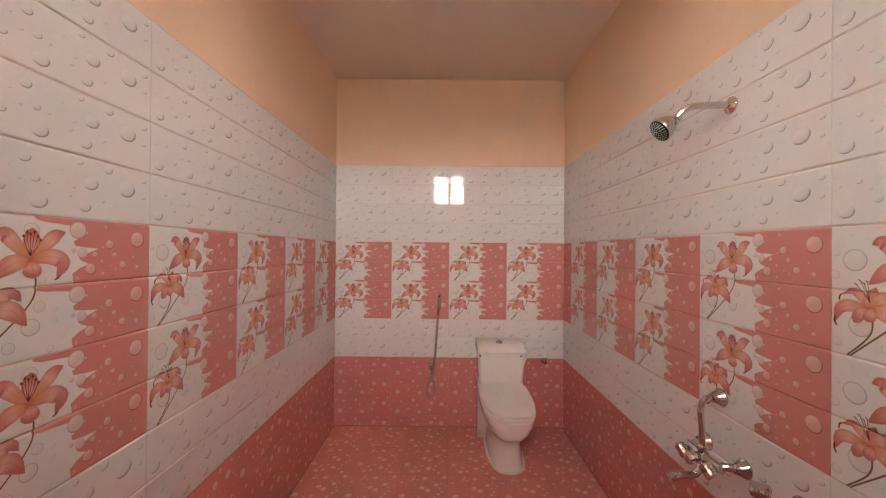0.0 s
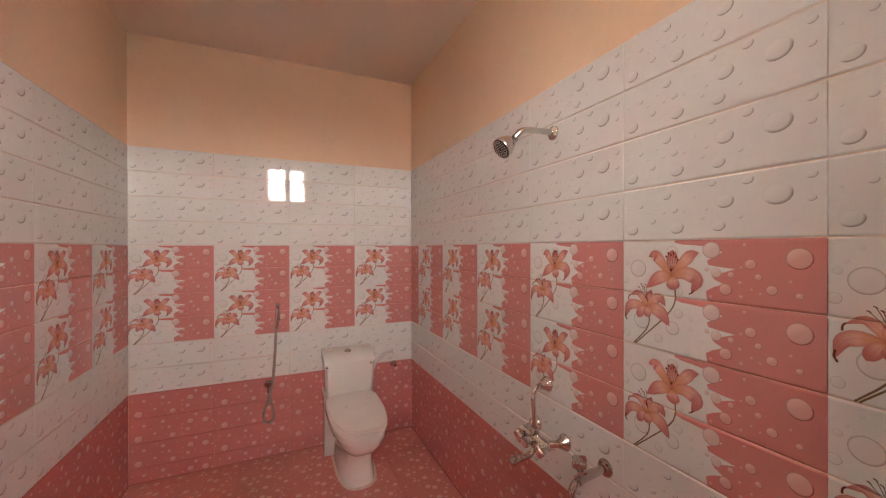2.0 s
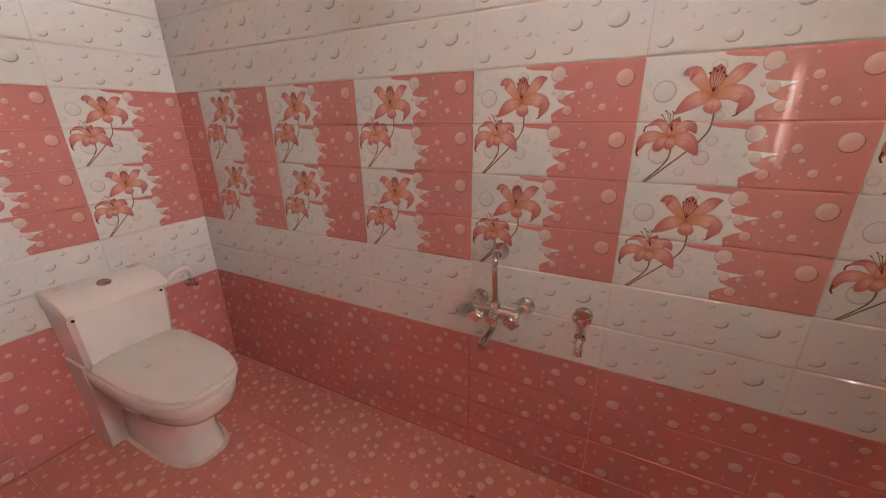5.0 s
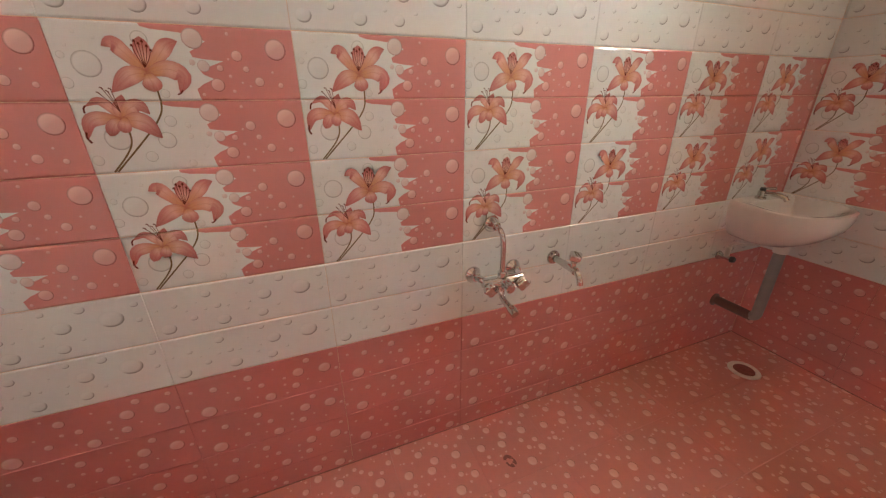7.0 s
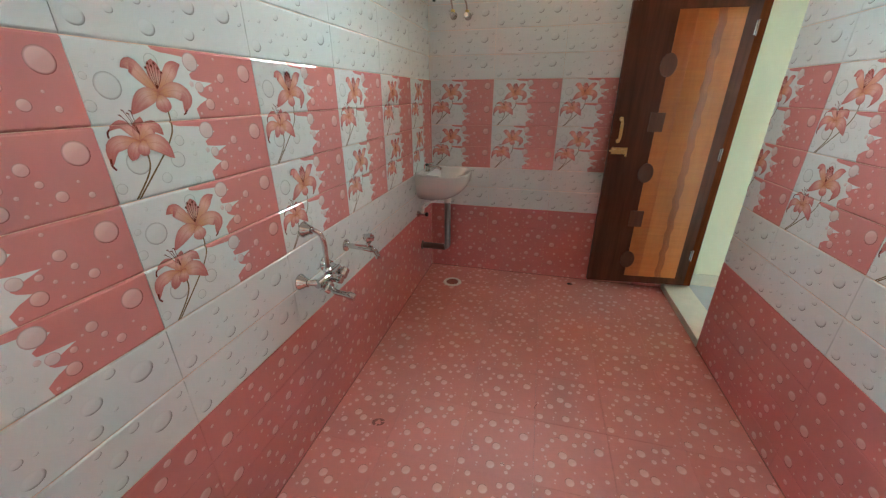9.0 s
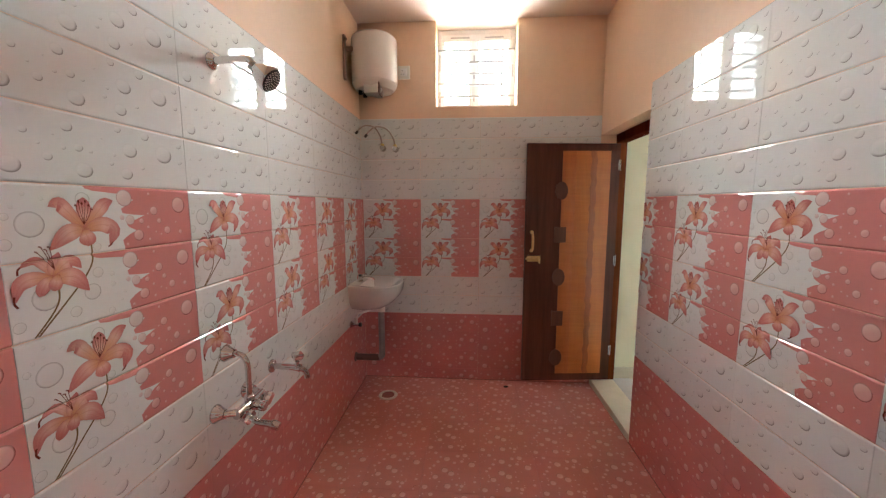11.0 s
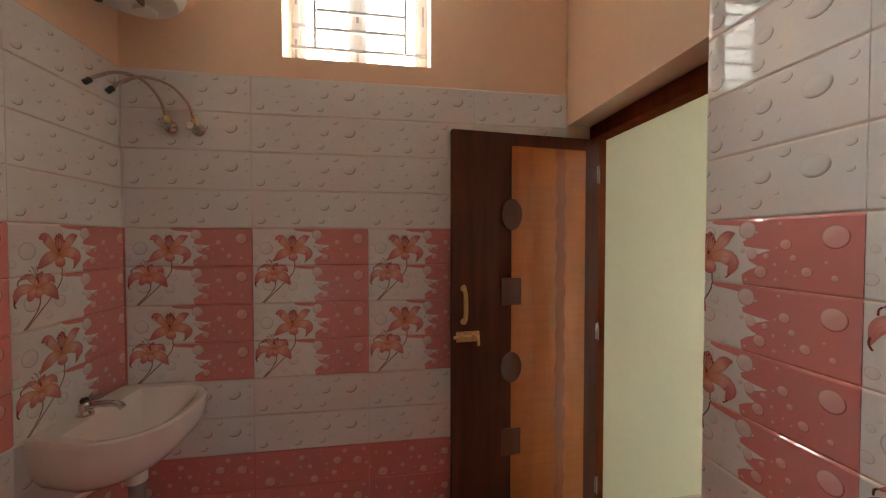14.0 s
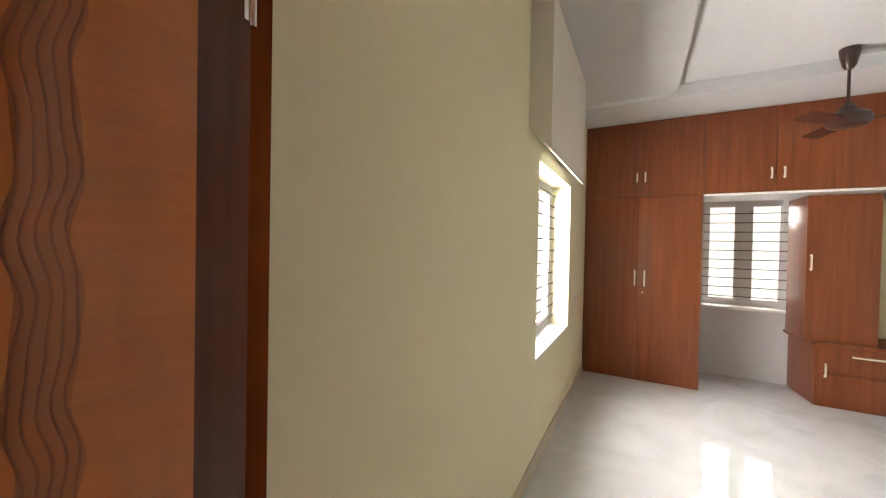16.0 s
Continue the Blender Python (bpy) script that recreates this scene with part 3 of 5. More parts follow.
# the open door leaf
LY0, LY1, LX0, LX1, LZ0, LZ1 = -1.682, -1.650, -1.010, -0.342, 0.062, 1.832
door = thing("door_1", (LX0, LY0, LZ0), "open wooden door with dark and orange veneer and inlaid shapes", "door", kind="structure")
leaf = part("leaf", box(LX0, LX1, LY0, LY1, LZ0, LZ1, 0.002), M["wood_dark"], door, "dark brown veneered leaf")
PZ0, PZ1 = LZ0 + 0.055, LZ1 - 0.052
part("orange_panel", box(-0.942, -0.694, LY1 - 0.001, LY1 + 0.0022, PZ0, PZ1, 0.0006), M["wood_orange"], door, "orange-brown veneer panel")
part("red_panel", box(-0.6938, -0.595, LY1 - 0.001, LY1 + 0.0021, PZ0, PZ1, 0.0006), M["wood_red"], door, "darker red-brown veneer strip")


def wavy(offset, half, proud, material, name, label):
    """A ribbon that snakes up the panel."""
    rings = []
    for i in range(121):
        z = PZ0 + 0.001 + i * (PZ1 - PZ0 - 0.002) / 120
        c = -0.822 + offset + 0.0042 * math.sin(z * 47) + 0.0018 * math.sin(z * 83 + 1 + offset * 60)
        rings.append([(c - half, LY1 + 0.0012, z), (c + half, LY1 + 0.0012, z), (c + half, LY1 + proud, z), (c - half, LY1 + proud, z)])
    part(name, loft(rings), material, door, label)


wavy(0.0, 0.021, 0.0025, M["wood_stripe"], "wavy_stripe", "wavy grey-brown veneer stripe")
for off in (-0.018, -0.009, 0.0, 0.009, 0.018):
    wavy(off, 0.0010, 0.0030, M["wood_line"], "wavy_line", "thin dark wavy veneer line")
for i, z in enumerate((1.499, 1.181, 0.865, 0.552, 0.245)):
    if i % 2 == 0:
        b = lathe([(0.064, 0.0), (0.064, 0.0042), (0.061, 0.0054), (0.058, 0.0046)], Matrix.Translation((-0.595, LY1, z)) @ Matrix.Diagonal((0.72, 1, 1, 1)) @ along((0, 0, 0), (0, 1, 0)), 40)
        part("round_inlay", b, M["wood_inlay"], door, "round dark veneer inlay")
    else:
        b = box(-0.595 - 0.039, -0.595 + 0.039, LY1 - 0.001, LY1 + 0.0052, z - 0.053, z + 0.053, 0.001)
        for e in (-1, 1):
            box(-0.595 - 0.041, -0.595 + 0.041, LY1, LY1 + 0.0058, z + e * 0.0535 - 0.003, z + e * 0.0535 + 0.003, 0.001, bm=b)
            box(-0.595 + e * 0.0395 - 0.003, -0.595 + e * 0.0395 + 0.003, LY1, LY1 + 0.0058, z - 0.055, z + 0.055, 0.001, bm=b)
        part("square_inlay", b, M["wood_inlay"], door, "square dark veneer inlay")
h = part("pull_handle", tube([(-0.388, LY1 + 0.004, 1.195), (-0.388, LY1 + 0.028, 1.183), (-0.388, LY1 + 0.034, 1.133), (-0.388, LY1 + 0.028, 1.083), (-0.388, LY1 + 0.004, 1.071)], lambda s: 0.0065 + 0.003 * math.sin(math.pi * s), 10), M["brass"], door, "worn brass pull handle")
for z in (1.20, 1.066):
    part("handle_foot", lathe([(0.013, 0), (0.013, 0.004), (0.009, 0.007)], along((-0.388, LY1, z), (0, 1, 0)), 16), M["brass"], h)
bolt = part("bolt", box(-0.455, -0.357, LY1, LY1 + 0.004, 0.984, 1.026, 0.0015), M["brass"], door, "brass sliding bolt")
part("bolt_rod", tube([(-0.345, LY1 + 0.012, 1.006), (-0.40, LY1 + 0.012, 1.006), (-0.452, LY1 + 0.012, 1.006)], 0.0065, 10, 1), M["brass"], bolt)
part("bolt_knob", tube([(-0.44, LY1 + 0.012, 1.006), (-0.44, LY1 + 0.03, 1.0), (-0.44, LY1 + 0.034, 0.975)], 0.006, 8), M["brass"], bolt)
for x in (-0.375, -0.425):
    part("bolt_staple", box(x - 0.007, x + 0.007, LY1 + 0.003, LY1 + 0.022, 0.994, 1.018, 0.003), M["brass"], bolt)
for z in (1.68, 0.99, 0.30):
    hg = part("hinge", tube([(-1.011, LY1 + 0.002, z - 0.04), (-1.011, LY1 + 0.002, z), (-1.011, LY1 + 0.002, z + 0.04)], 0.0045, 10, 1), M["chrome"], door, "steel butt hinge")
    part("hinge_plate", box(-1.0085, -0.999, LY1 - 0.001, LY1 + 0.0015, z - 0.035, z + 0.035, 0.0005), M["dull_chrome"], hg)

# the leaf stands a little off the wall, turned about its free edge
door.matrix_basis = Matrix.Translation((-0.342, LY1, 0)) @ Matrix.Rotation(radians(5.5), 4, "Z") @ Matrix.Translation((0.342, -LY1, 0)) @ door.matrix_basis

# ---- bathroom things ----


def oval(cx, cy, ax, ay, z, n=2.4, segs=36, front=None):
    """A rounded plan outline; front: another half length towards -y."""
    out = []
    for i in range(segs):
        a = 2 * math.pi * i / segs
        c, s_ = math.cos(a), math.sin(a)
        half = front if (front and s_ < 0) else ay
        out.append((cx + ax * math.copysign(abs(c) ** (2 / n), c), cy + half * math.copysign(abs(s_) ** (2 / n), s_), z))
    return out


def toilet(cx):
    slim = lambda x, y, ax, *rest: oval(x, y, ax * 0.935, *rest)
    t = thing("toilet", (cx, 1.25, 0), "white ceramic one-piece toilet standing on the tiled floor", "toilet")
    rings = [slim(cx, 1.27, 0.120, 0.20, z, 3, 36, f) for z, f in ((0.0, 0.335), (0.02, 0.330))]
    rings += [slim(cx, 1.27, 0.112, 0.20, 0.10, 2.8, 36, 0.318), slim(cx, 1.27, 0.112, 0.20, 0.185, 2.8, 36, 0.325), slim(cx, 1.26, 0.124, 0.21, 0.215, 2.7, 36, 0.375),
              slim(cx, 1.26, 0.152, 0.22, 0.252, 2.7, 36, 0.432), slim(cx, 1.26, 0.170, 0.22, 0.295, 2.8, 36, 0.466), slim(cx, 1.26, 0.176, 0.22, 0.318, 3.0, 36, 0.468), slim(cx, 1.26, 0.179, 0.22, 0.325, 3.1, 36, 0.472),
              slim(cx, 1.26, 0.181, 0.22, 0.366, 3.2, 36, 0.474), slim(cx, 1.26, 0.178, 0.22, 0.371, 3.2, 36, 0.470)]
    part("bowl", loft(rings), M["ceramic"], t)
    part("rear_skirt", loft([[(cx + a * w, y, z) for a, y in ((-1, 1.514), (-1, 1.36), (1, 1.36), (1, 1.514))] for z, w in ((0.0, 0.168), (0.2, 0.166), (0.40, 0.168))]), M["ceramic"], t)
    seat = [slim(cx, 1.24, 0.176, 0.10, 0.373, 3.3, 40, 0.447), slim(cx, 1.24, 0.182, 0.10, 0.377, 3.3, 40, 0.456), slim(cx, 1.24, 0.182, 0.10, 0.390, 3.3, 40, 0.458), slim(cx, 1.24, 0.178, 0.10, 0.394, 3.3, 40, 0.452)]
    s = part("seat", loft(seat), M["plastic"], t, "white plastic seat")
    lid = [slim(cx, 1.24, 0.173, 0.098, 0.396, 3.3, 40, 0.448), slim(cx, 1.24, 0.180, 0.10, 0.401, 3.3, 40, 0.455), slim(cx, 1.24, 0.178, 0.10, 0.413, 3.3, 40, 0.452),
           slim(cx, 1.24, 0.163, 0.09, 0.421, 3.3, 40, 0.428), slim(cx, 1.24, 0.08, 0.05, 0.426, 3.3, 40, 0.25)]
    part("lid", loft(lid), M["plastic"], t, "closed white plastic lid")
    for dx in (-0.06, 0.06):
        part("seat_buffer", lathe([(0.012, 0), (0.012, 0.006), (0.008, 0.009)], Matrix.Translation((cx + dx, 1.10, 0.422)), 12), M["plastic"], s)
    tank = [[(cx + a * w, y, z) for a, y in ((-1, 1.514), (-1, y0 + 0.02), (-0.9, y0), (0.9, y0), (1, y0 + 0.02), (1, 1.514))] for z, w, y0 in ((0.36, 0.155, 1.345), (0.42, 0.160, 1.325), (0.55, 0.166, 1.312), (0.632, 0.169, 1.305))]
    part("tank", loft(tank), M["ceramic"], t)
    prof = ((1.514, 0.640), (1.292, 0.633), (1.289, 0.645), (1.300, 0.660), (1.345, 0.683), (1.42, 0.696), (1.514, 0.700))
    tl = part("tank_lid", loft([[(cx + e * x, y, z - drop) for y, z in prof] for e, x, drop in ((-1, 0.174, 0.006), (-1, 0.170, 0.0), (1, 0.170, 0.0), (1, 0.174, 0.006))]), M["ceramic"], t)
    part("flush_button", lathe([(0.024, 0), (0.024, 0.006), (0.020, 0.009), (0.019, 0.007)], along((cx - 0.005, 1.40, 0.692), (0, -0.25, 1)), 24), M["dull_chrome"], tl, "round chrome flush button")
    for dx in (-0.155, 0.14):
        part("tank_screw", lathe([(0.006, 0), (0.006, 0.003), (0.003, 0.004)], along((cx + dx, 1.307, 0.618), (0, -1, 0)), 10), M["black"], tl)
    for dx, w, d in ((-0.125, 0.032, 0.0), (0.135, 0.03, 0.02)):
        part("cement_smear", loft([[(cx + dx + w * (0.6 + 0.4 * math.sin(k * 2.3)) * math.cos(k * math.pi / 5), 1.47 + d + 0.014 * math.sin(k * math.pi / 5), z) for k in range(10)] for z in (0.698, 0.7055)]), M["cement"], tl, "dried cement smear")
    part("floor_sealant", loft([slim(cx, 1.27, 0.130 + e, 0.20, z, 3, 36, 0.347 + e) for z, e in ((0.0005, 0.006), (0.004, 0.0))]), M["cement"], t, "pale sealant round the foot")
    return t


toilet(0.388)


def flange(p, d, r=0.026, depth=0.022):
    """A bell-shaped wall flange at p facing d."""
    return lathe([(r, 0), (r, 0.003), (r * 0.92, 0.007), (r * 0.62, depth * 0.7), (r * 0.5, depth), (r * 0.3, depth + 0.001)], along(p, d), 24)


# toilet supply valve and hose
v = thing("toilet_supply_valve", (0.749, 1.52, 0.524), "small chrome angle valve with a white hose to the toilet", "valve")
part("flange", flange((0.749, YB - 0.001, 0.524), (0, -1, 0), 0.022), M["dull_chrome"], v)
part("valve_body", tube([(0.749, 1.505, 0.524), (0.749, 1.475, 0.524), (0.749, 1.46, 0.524)], 0.011, 12, 1), M["dull_chrome"], v)
part("outlet", tube([(0.749, 1.482, 0.524), (0.749, 1.482, 0.55), (0.749, 1.482, 0.565)], 0.009, 12, 1), M["dull_chrome"], v)
part("hose", tube([(0.749, 1.482, 0.56), (0.742, 1.48, 0.595), (0.705, 1.465, 0.625), (0.645, 1.45, 0.618), (0.59, 1.44, 0.57), (0.562, 1.435, 0.50), (0.556, 1.43, 0.44)], 0.0125, 12), M["upvc"], v, "white plastic hose")

# hand spray on the end wall
j = thing("hand_spray", (-0.069, YB, 1.0), "chrome hand spray hanging on the tiled wall with a looped hose", "hand spray")
part("hook", box(-0.083, -0.055, 1.495, YB - 0.001, 0.925, 0.955, 0.004), M["black"], j, "dark wall hook")
part("handle", tube([(-0.078, 1.488, 0.875), (-0.072, 1.486, 0.94), (-0.069, 1.484, 1.0), (-0.069, 1.474, 1.03)], lambda s: 0.0105 + 0.003 * math.sin(math.pi * s), 12), M["dull_chrome"], j)
part("spray_head", lathe([(0.010, -0.02), (0.014, -0.006), (0.0155, 0.006), (0.013, 0.010)], along((-0.069, 1.472, 1.035), (0, -0.75, 0.6)), 18), M["dull_chrome"], j)
part("lever", tube([(-0.069, 1.475, 1.012), (-0.07, 1.462, 0.99), (-0.074, 1.466, 0.95)], 0.0035, 8), M["chrome"], j)
part("hose", tube([(-0.078, 1.488, 0.88), (-0.084, 1.492, 0.76), (-0.092, 1.495, 0.62), (-0.104, 1.492, 0.50), (-0.128, 1.485, 0.40), (-0.158, 1.48, 0.32), (-0.150, 1.478, 0.262), (-0.122, 1.478, 0.247), (-0.096, 1.478, 0.275), (-0.098, 1.48, 0.33), (-0.118, 1.482, 0.40), (-0.128, 1.482, 0.45)], 0.009, 10), M["steel"], j, "braided steel hose")
vv = thing("spray_valve", (-0.126, YB, 0.51), "chrome angle valve for the hand spray", "valve")
part("flange", flange((-0.126, YB - 0.001, 0.505), (0, -1, 0), 0.021), M["dull_chrome"], vv)
part("valve_body", box(-0.140, -0.112, 1.468, 1.508, 0.49, 0.518, 0.004), M["dull_chrome"], vv)
part("valve_handle", box(-0.150, -0.108, 1.446, 1.470, 0.502, 0.528, 0.005), M["dull_chrome"], vv)
part("outlet", tube([(-0.126, 1.48, 0.492), (-0.127, 1.482, 0.47), (-0.128, 1.482, 0.448)], 0.008, 10, 1), M["dull_chrome"], vv)

# shower
s = thing("shower", (XR, -0.143, 1.855), "chrome wall shower with a dark spray face", "shower")
part("flange", flange((XR - 0.001, -0.143, 1.855), (-1, 0, 0), 0.027, 0.016), M["chrome"], s)
part("arm", tube([(XR - 0.006, -0.143, 1.855), (0.86, -0.14, 1.857), (0.79, -0.132, 1.856), (0.762, -0.126, 1.848), (0.742, -0.116, 1.828)], 0.0115, 14), M["chrome"], s)
face_dir = Vector((-0.80, -0.02, -0.60)).normalized()
hc = Vector((0.690, -0.112, 1.784))
hd = part("head", lathe([(0.012, -0.062), (0.017, -0.057), (0.0211, -0.050), (0.0299, -0.036), (0.0361, -0.020), (0.0400, -0.004), (0.0409, 0.003), (0.0387, 0.008), (0.0365, 0.007)], along(hc, face_dir), 36), M["chrome"], s)
part("face", lathe([(0.0365, 0.004), (0.0365, 0.0085), (0.0343, 0.010), (0.011, 0.011)], along(hc, face_dir), 36), M["black"], hd, "black spray face")
part("head_nut", lathe([(0.014, -0.074), (0.015, -0.07), (0.015, -0.06), (0.012, -0.056)], along(hc, face_dir), 8), M["dull_chrome"], hd)
nz = bmesh.new()
for ring, count in ((0.008, 6), (0.0155, 11), (0.0235, 16), (0.0305, 21)):
    for k in range(count):
        a = 2 * math.pi * k / count
        join(nz, lathe([(0.0019, 0.009), (0.0016, 0.0125)], along(hc, face_dir) @ Matrix.Translation((ring * math.cos(a), ring * math.sin(a), 0)), 6))
tagged(part("nozzles", nz, M["plastic"], hd, "grey spray nozzles", 0), kind="stuff")


def knob(p, d, parent, name="handle"):
    """A square-lobed tap handle."""
    m = along(p, d)
    rings = []
    for z, r in ((0.0, 0.010), (0.008, 0.013), (0.014, 0.021), (0.030, 0.024), (0.036, 0.021)):
        rings.append([m @ Vector((r * (1 + 0.16 * math.cos(4 * 2 * math.pi * k / 32)) * math.cos(2 * math.pi * k / 32), r * (1 + 0.16 * math.cos(4 * 2 * math.pi * k / 32)) * math.sin(2 * math.pi * k / 32), z)) for k in range(32)])
    return part(name, loft(rings), M["chrome"], parent)


m = thing("wall_mixer", (XR, -0.12, 0.71), "chrome wall mixer tap with a riser bend, on white tiles", "mixer tap")
for y in (-0.040, -0.203):
    part("flange", flange((XR - 0.001, y, 0.712), (-1, 0, 0), 0.031, 0.034), M["chrome"], m)
    part("inlet", tube([(0.872, y, 0.712), (0.85, y + (0.02 if y < -0.1 else -0.02) * 0.5, 0.711), (0.832, y + (0.02 if y < -0.1 else -0.02), 0.708)], 0.0125, 14), M["chrome"], m)
body = part("body", tube([(0.832, -0.045, 0.706), (0.83, -0.09, 0.703), (0.83, -0.15, 0.703), (0.832, -0.198, 0.706)], lambda t: 0.015 + 0.006 * math.sin(math.pi * t), 16), M["chrome"], m)
knob((0.824, -0.062, 0.700), (-0.95, 0.05, -0.25), m)
knob((0.824, -0.182, 0.700), (-0.95, -0.05, -0.25), m)
part("diverter", lathe([(0.019, 0), (0.020, 0.01), (0.016, 0.024), (0.019, 0.030), (0.017, 0.044), (0.008, 0.047)], along((0.818, -0.122, 0.703), (-1, 0, -0.15)), 20), M["chrome"], m)
part("riser_nut", lathe([(0.017, 0), (0.017, 0.016), (0.012, 0.020)], Matrix.Translation((0.83, -0.118, 0.722)), 8), M["chrome"], m)
part("riser", tube([(0.83, -0.118, 0.73), (0.828, -0.116, 0.79), (0.826, -0.113, 0.845), (0.834, -0.110, 0.878), (0.858, -0.108, 0.892), (0.885, -0.107, 0.893)], 0.0095, 14), M["chrome"], m)
part("riser_flange", flange((XR - 0.001, -0.107, 0.893), (-1, 0, 0), 0.030, 0.034), M["chrome"], m)
part("spout", tube([(0.83, -0.118, 0.690), (0.826, -0.117, 0.662), (0.805, -0.115, 0.642), (0.765, -0.113, 0.637), (0.738, -0.112, 0.634)], lambda t: 0.014 - 0.003 * math.sin(math.pi * t), 14), M["chrome"], m)
part("spout_tip", lathe([(0.0145, -0.012), (0.016, 0.0), (0.014, 0.018), (0.010, 0.019)], along((0.742, -0.112, 0.634), (-0.95, 0, -0.3)), 18), M["chrome"], m)

b_ = thing("bib_tap", (XR, -0.385, 0.72), "chrome long-body bib tap on white tiles", "tap")
part("flange", flange((XR - 0.001, -0.385, 0.72), (-1, 0, 0), 0.028, 0.014), M["dull_chrome"], b_)
part("body", tube([(0.89, -0.385, 0.72), (0.85, -0.387, 0.718), (0.80, -0.389, 0.716), (0.775, -0.39, 0.712)], lambda t: 0.012 + 0.004 * t, 14), M["chrome"], b_)
part("spout", tube([(0.785, -0.39, 0.712), (0.765, -0.391, 0.706), (0.752, -0.392, 0.688), (0.748, -0.392, 0.670)], 0.0115, 14), M["chrome"], b_)
part("stem", tube([(0.79, -0.389, 0.722), (0.789, -0.389, 0.736), (0.788, -0.389, 0.748)], 0.009, 12, 1), M["chrome"], b_)
knob((0.788, -0.389, 0.742), (-0.1, 0, 1), b_)


def basin():
    t = thing("wash_basin", (XR, -1.54, 0.70), "white ceramic wash basin fixed to the tiled corner wall", "wash basin")
    cy, a, bdep = -1.540, 0.212, 0.355

    def ring(k, z, back=0.0, shift=0.0):
        pts = []
        for i in range(9):
            pts.append((XR - 0.001 - back, cy - a * k + 2 * a * k * i / 9, z))
        for i in range(31):
            th = math.pi * i / 30
            c, s_ = math.cos(th), math.sin(th)
            w = back + (bdep * k + shift - back) * (0.46 + 0.54 * abs(s_) ** 0.8) if 0 < i < 30 else back + (bdep * k + shift - back) * 0.46
            pts.append((XR - 0.001 - w, cy + a * k * math.copysign(abs(c) ** 0.75, c), z))
        return pts
    outer = [ring(0.50, 0.655), ring(0.66, 0.670), ring(0.82, 0.704), ring(0.93, 0.745), ring(0.988, 0.785), ring(1.0, 0.823), ring(1.0, 0.838), ring(0.975, 0.844)]
    inner = [ring(0.90, 0.842, 0.075, 0.006), ring(0.86, 0.825, 0.085, 0.0), ring(0.74, 0.775, 0.10, -0.005), ring(0.50, 0.735, 0.13, 0.03), ring(0.25, 0.725, 0.16, 0.12)]
    part("bowl", loft(outer + inner), M["ceramic"], t)
    part("waste", lathe([(0.020, 0), (0.022, 0.004), (0.012, 0.005)], Matrix.Translation((0.69, cy, 0.726)), 20), M["dull_chrome"], t)
    tap = part("tap", lathe([(0.022, 0), (0.022, 0.006), (0.016, 0.014), (0.016, 0.036), (0.010, 0.042)], Matrix.Translation((0.855, cy + 0.02, 0.842)), 20), M["dull_chrome"], t, "small chrome pillar tap")
    part("spout", tube([(0.855, cy + 0.02, 0.866), (0.822, cy + 0.014, 0.872), (0.775, cy + 0.006, 0.867), (0.758, cy + 0.004, 0.852)], 0.0105, 12), M["dull_chrome"], tap)
    part("tap_lever", tube([(0.855, cy + 0.02, 0.884), (0.838, cy + 0.012, 0.893), (0.812, cy + 0.006, 0.899)], 0.0065, 10), M["dull_chrome"], tap)
    part("tap_knob", lathe([(0.012, 0), (0.013, 0.008), (0.009, 0.014)], Matrix.Translation((0.855, cy + 0.02, 0.882)), 14), M["black"], tap)
    return t


basin()
p = thing("waste_pipe", (0.70, -1.5, 0.28), "grey plastic waste pipe bending from the basin into the wall", "waste pipe")
part("collar", lathe([(0.028, -0.02), (0.028, 0.02), (0.024, 0.024)], Matrix.Translation((0.70, -1.50, 0.650)), 20), M["plastic"], p, "white plastic collar")
part("drop_pipe", tube([(0.70, -1.50, 0.655), (0.70, -1.50, 0.50), (0.70, -1.50, 0.335), (0.703, -1.50, 0.295), (0.722, -1.50, 0.280)], 0.0225, 16), M["grey_pvc"], p)
part("wall_pipe", tube([(0.718, -1.50, 0.280), (0.80, -1.50, 0.280), (XR - 0.002, -1.50, 0.280)], 0.023, 16, 1), M["brown_pvc"], p, "brown stained wall pipe")
part("wall_collar", lathe([(0.034, 0), (0.034, 0.006), (0.026, 0.01)], along((XR - 0.001, -1.50, 0.280), (-1, 0, 0)), 20), M["brown_pvc"], p)
v = thing("basin_supply_valve", (XR, -1.42, 0.56), "chrome angle valve with a white hose under the basin", "valve")
part("flange", flange((XR - 0.001, -1.415, 0.555), (-1, 0, 0), 0.022), M["dull_chrome"], v)
part("valve_body", tube([(0.885, -1.415, 0.555), (0.86, -1.415, 0.555), (0.842, -1.415, 0.555)], 0.011, 12, 1), M["dull_chrome"], v)
part("valve_handle", lathe([(0.014, 0), (0.016, 0.008), (0.012, 0.018)], along((0.84, -1.415, 0.555), (-1, 0, 0)), 12), M["black"], v)
part("hose_nut", lathe([(0.012, 0), (0.012, 0.045), (0.008, 0.05)], Matrix.Translation((0.862, -1.415, 0.562)), 12), M["plastic"], v)
part("hose", tube([(0.862, -1.415, 0.60), (0.85, -1.42, 0.632), (0.815, -1.44, 0.636), (0.775, -1.48, 0.648), (0.765, -1.51, 0.685)], 0.0065, 10), M["plastic"], v, "white plastic hose")

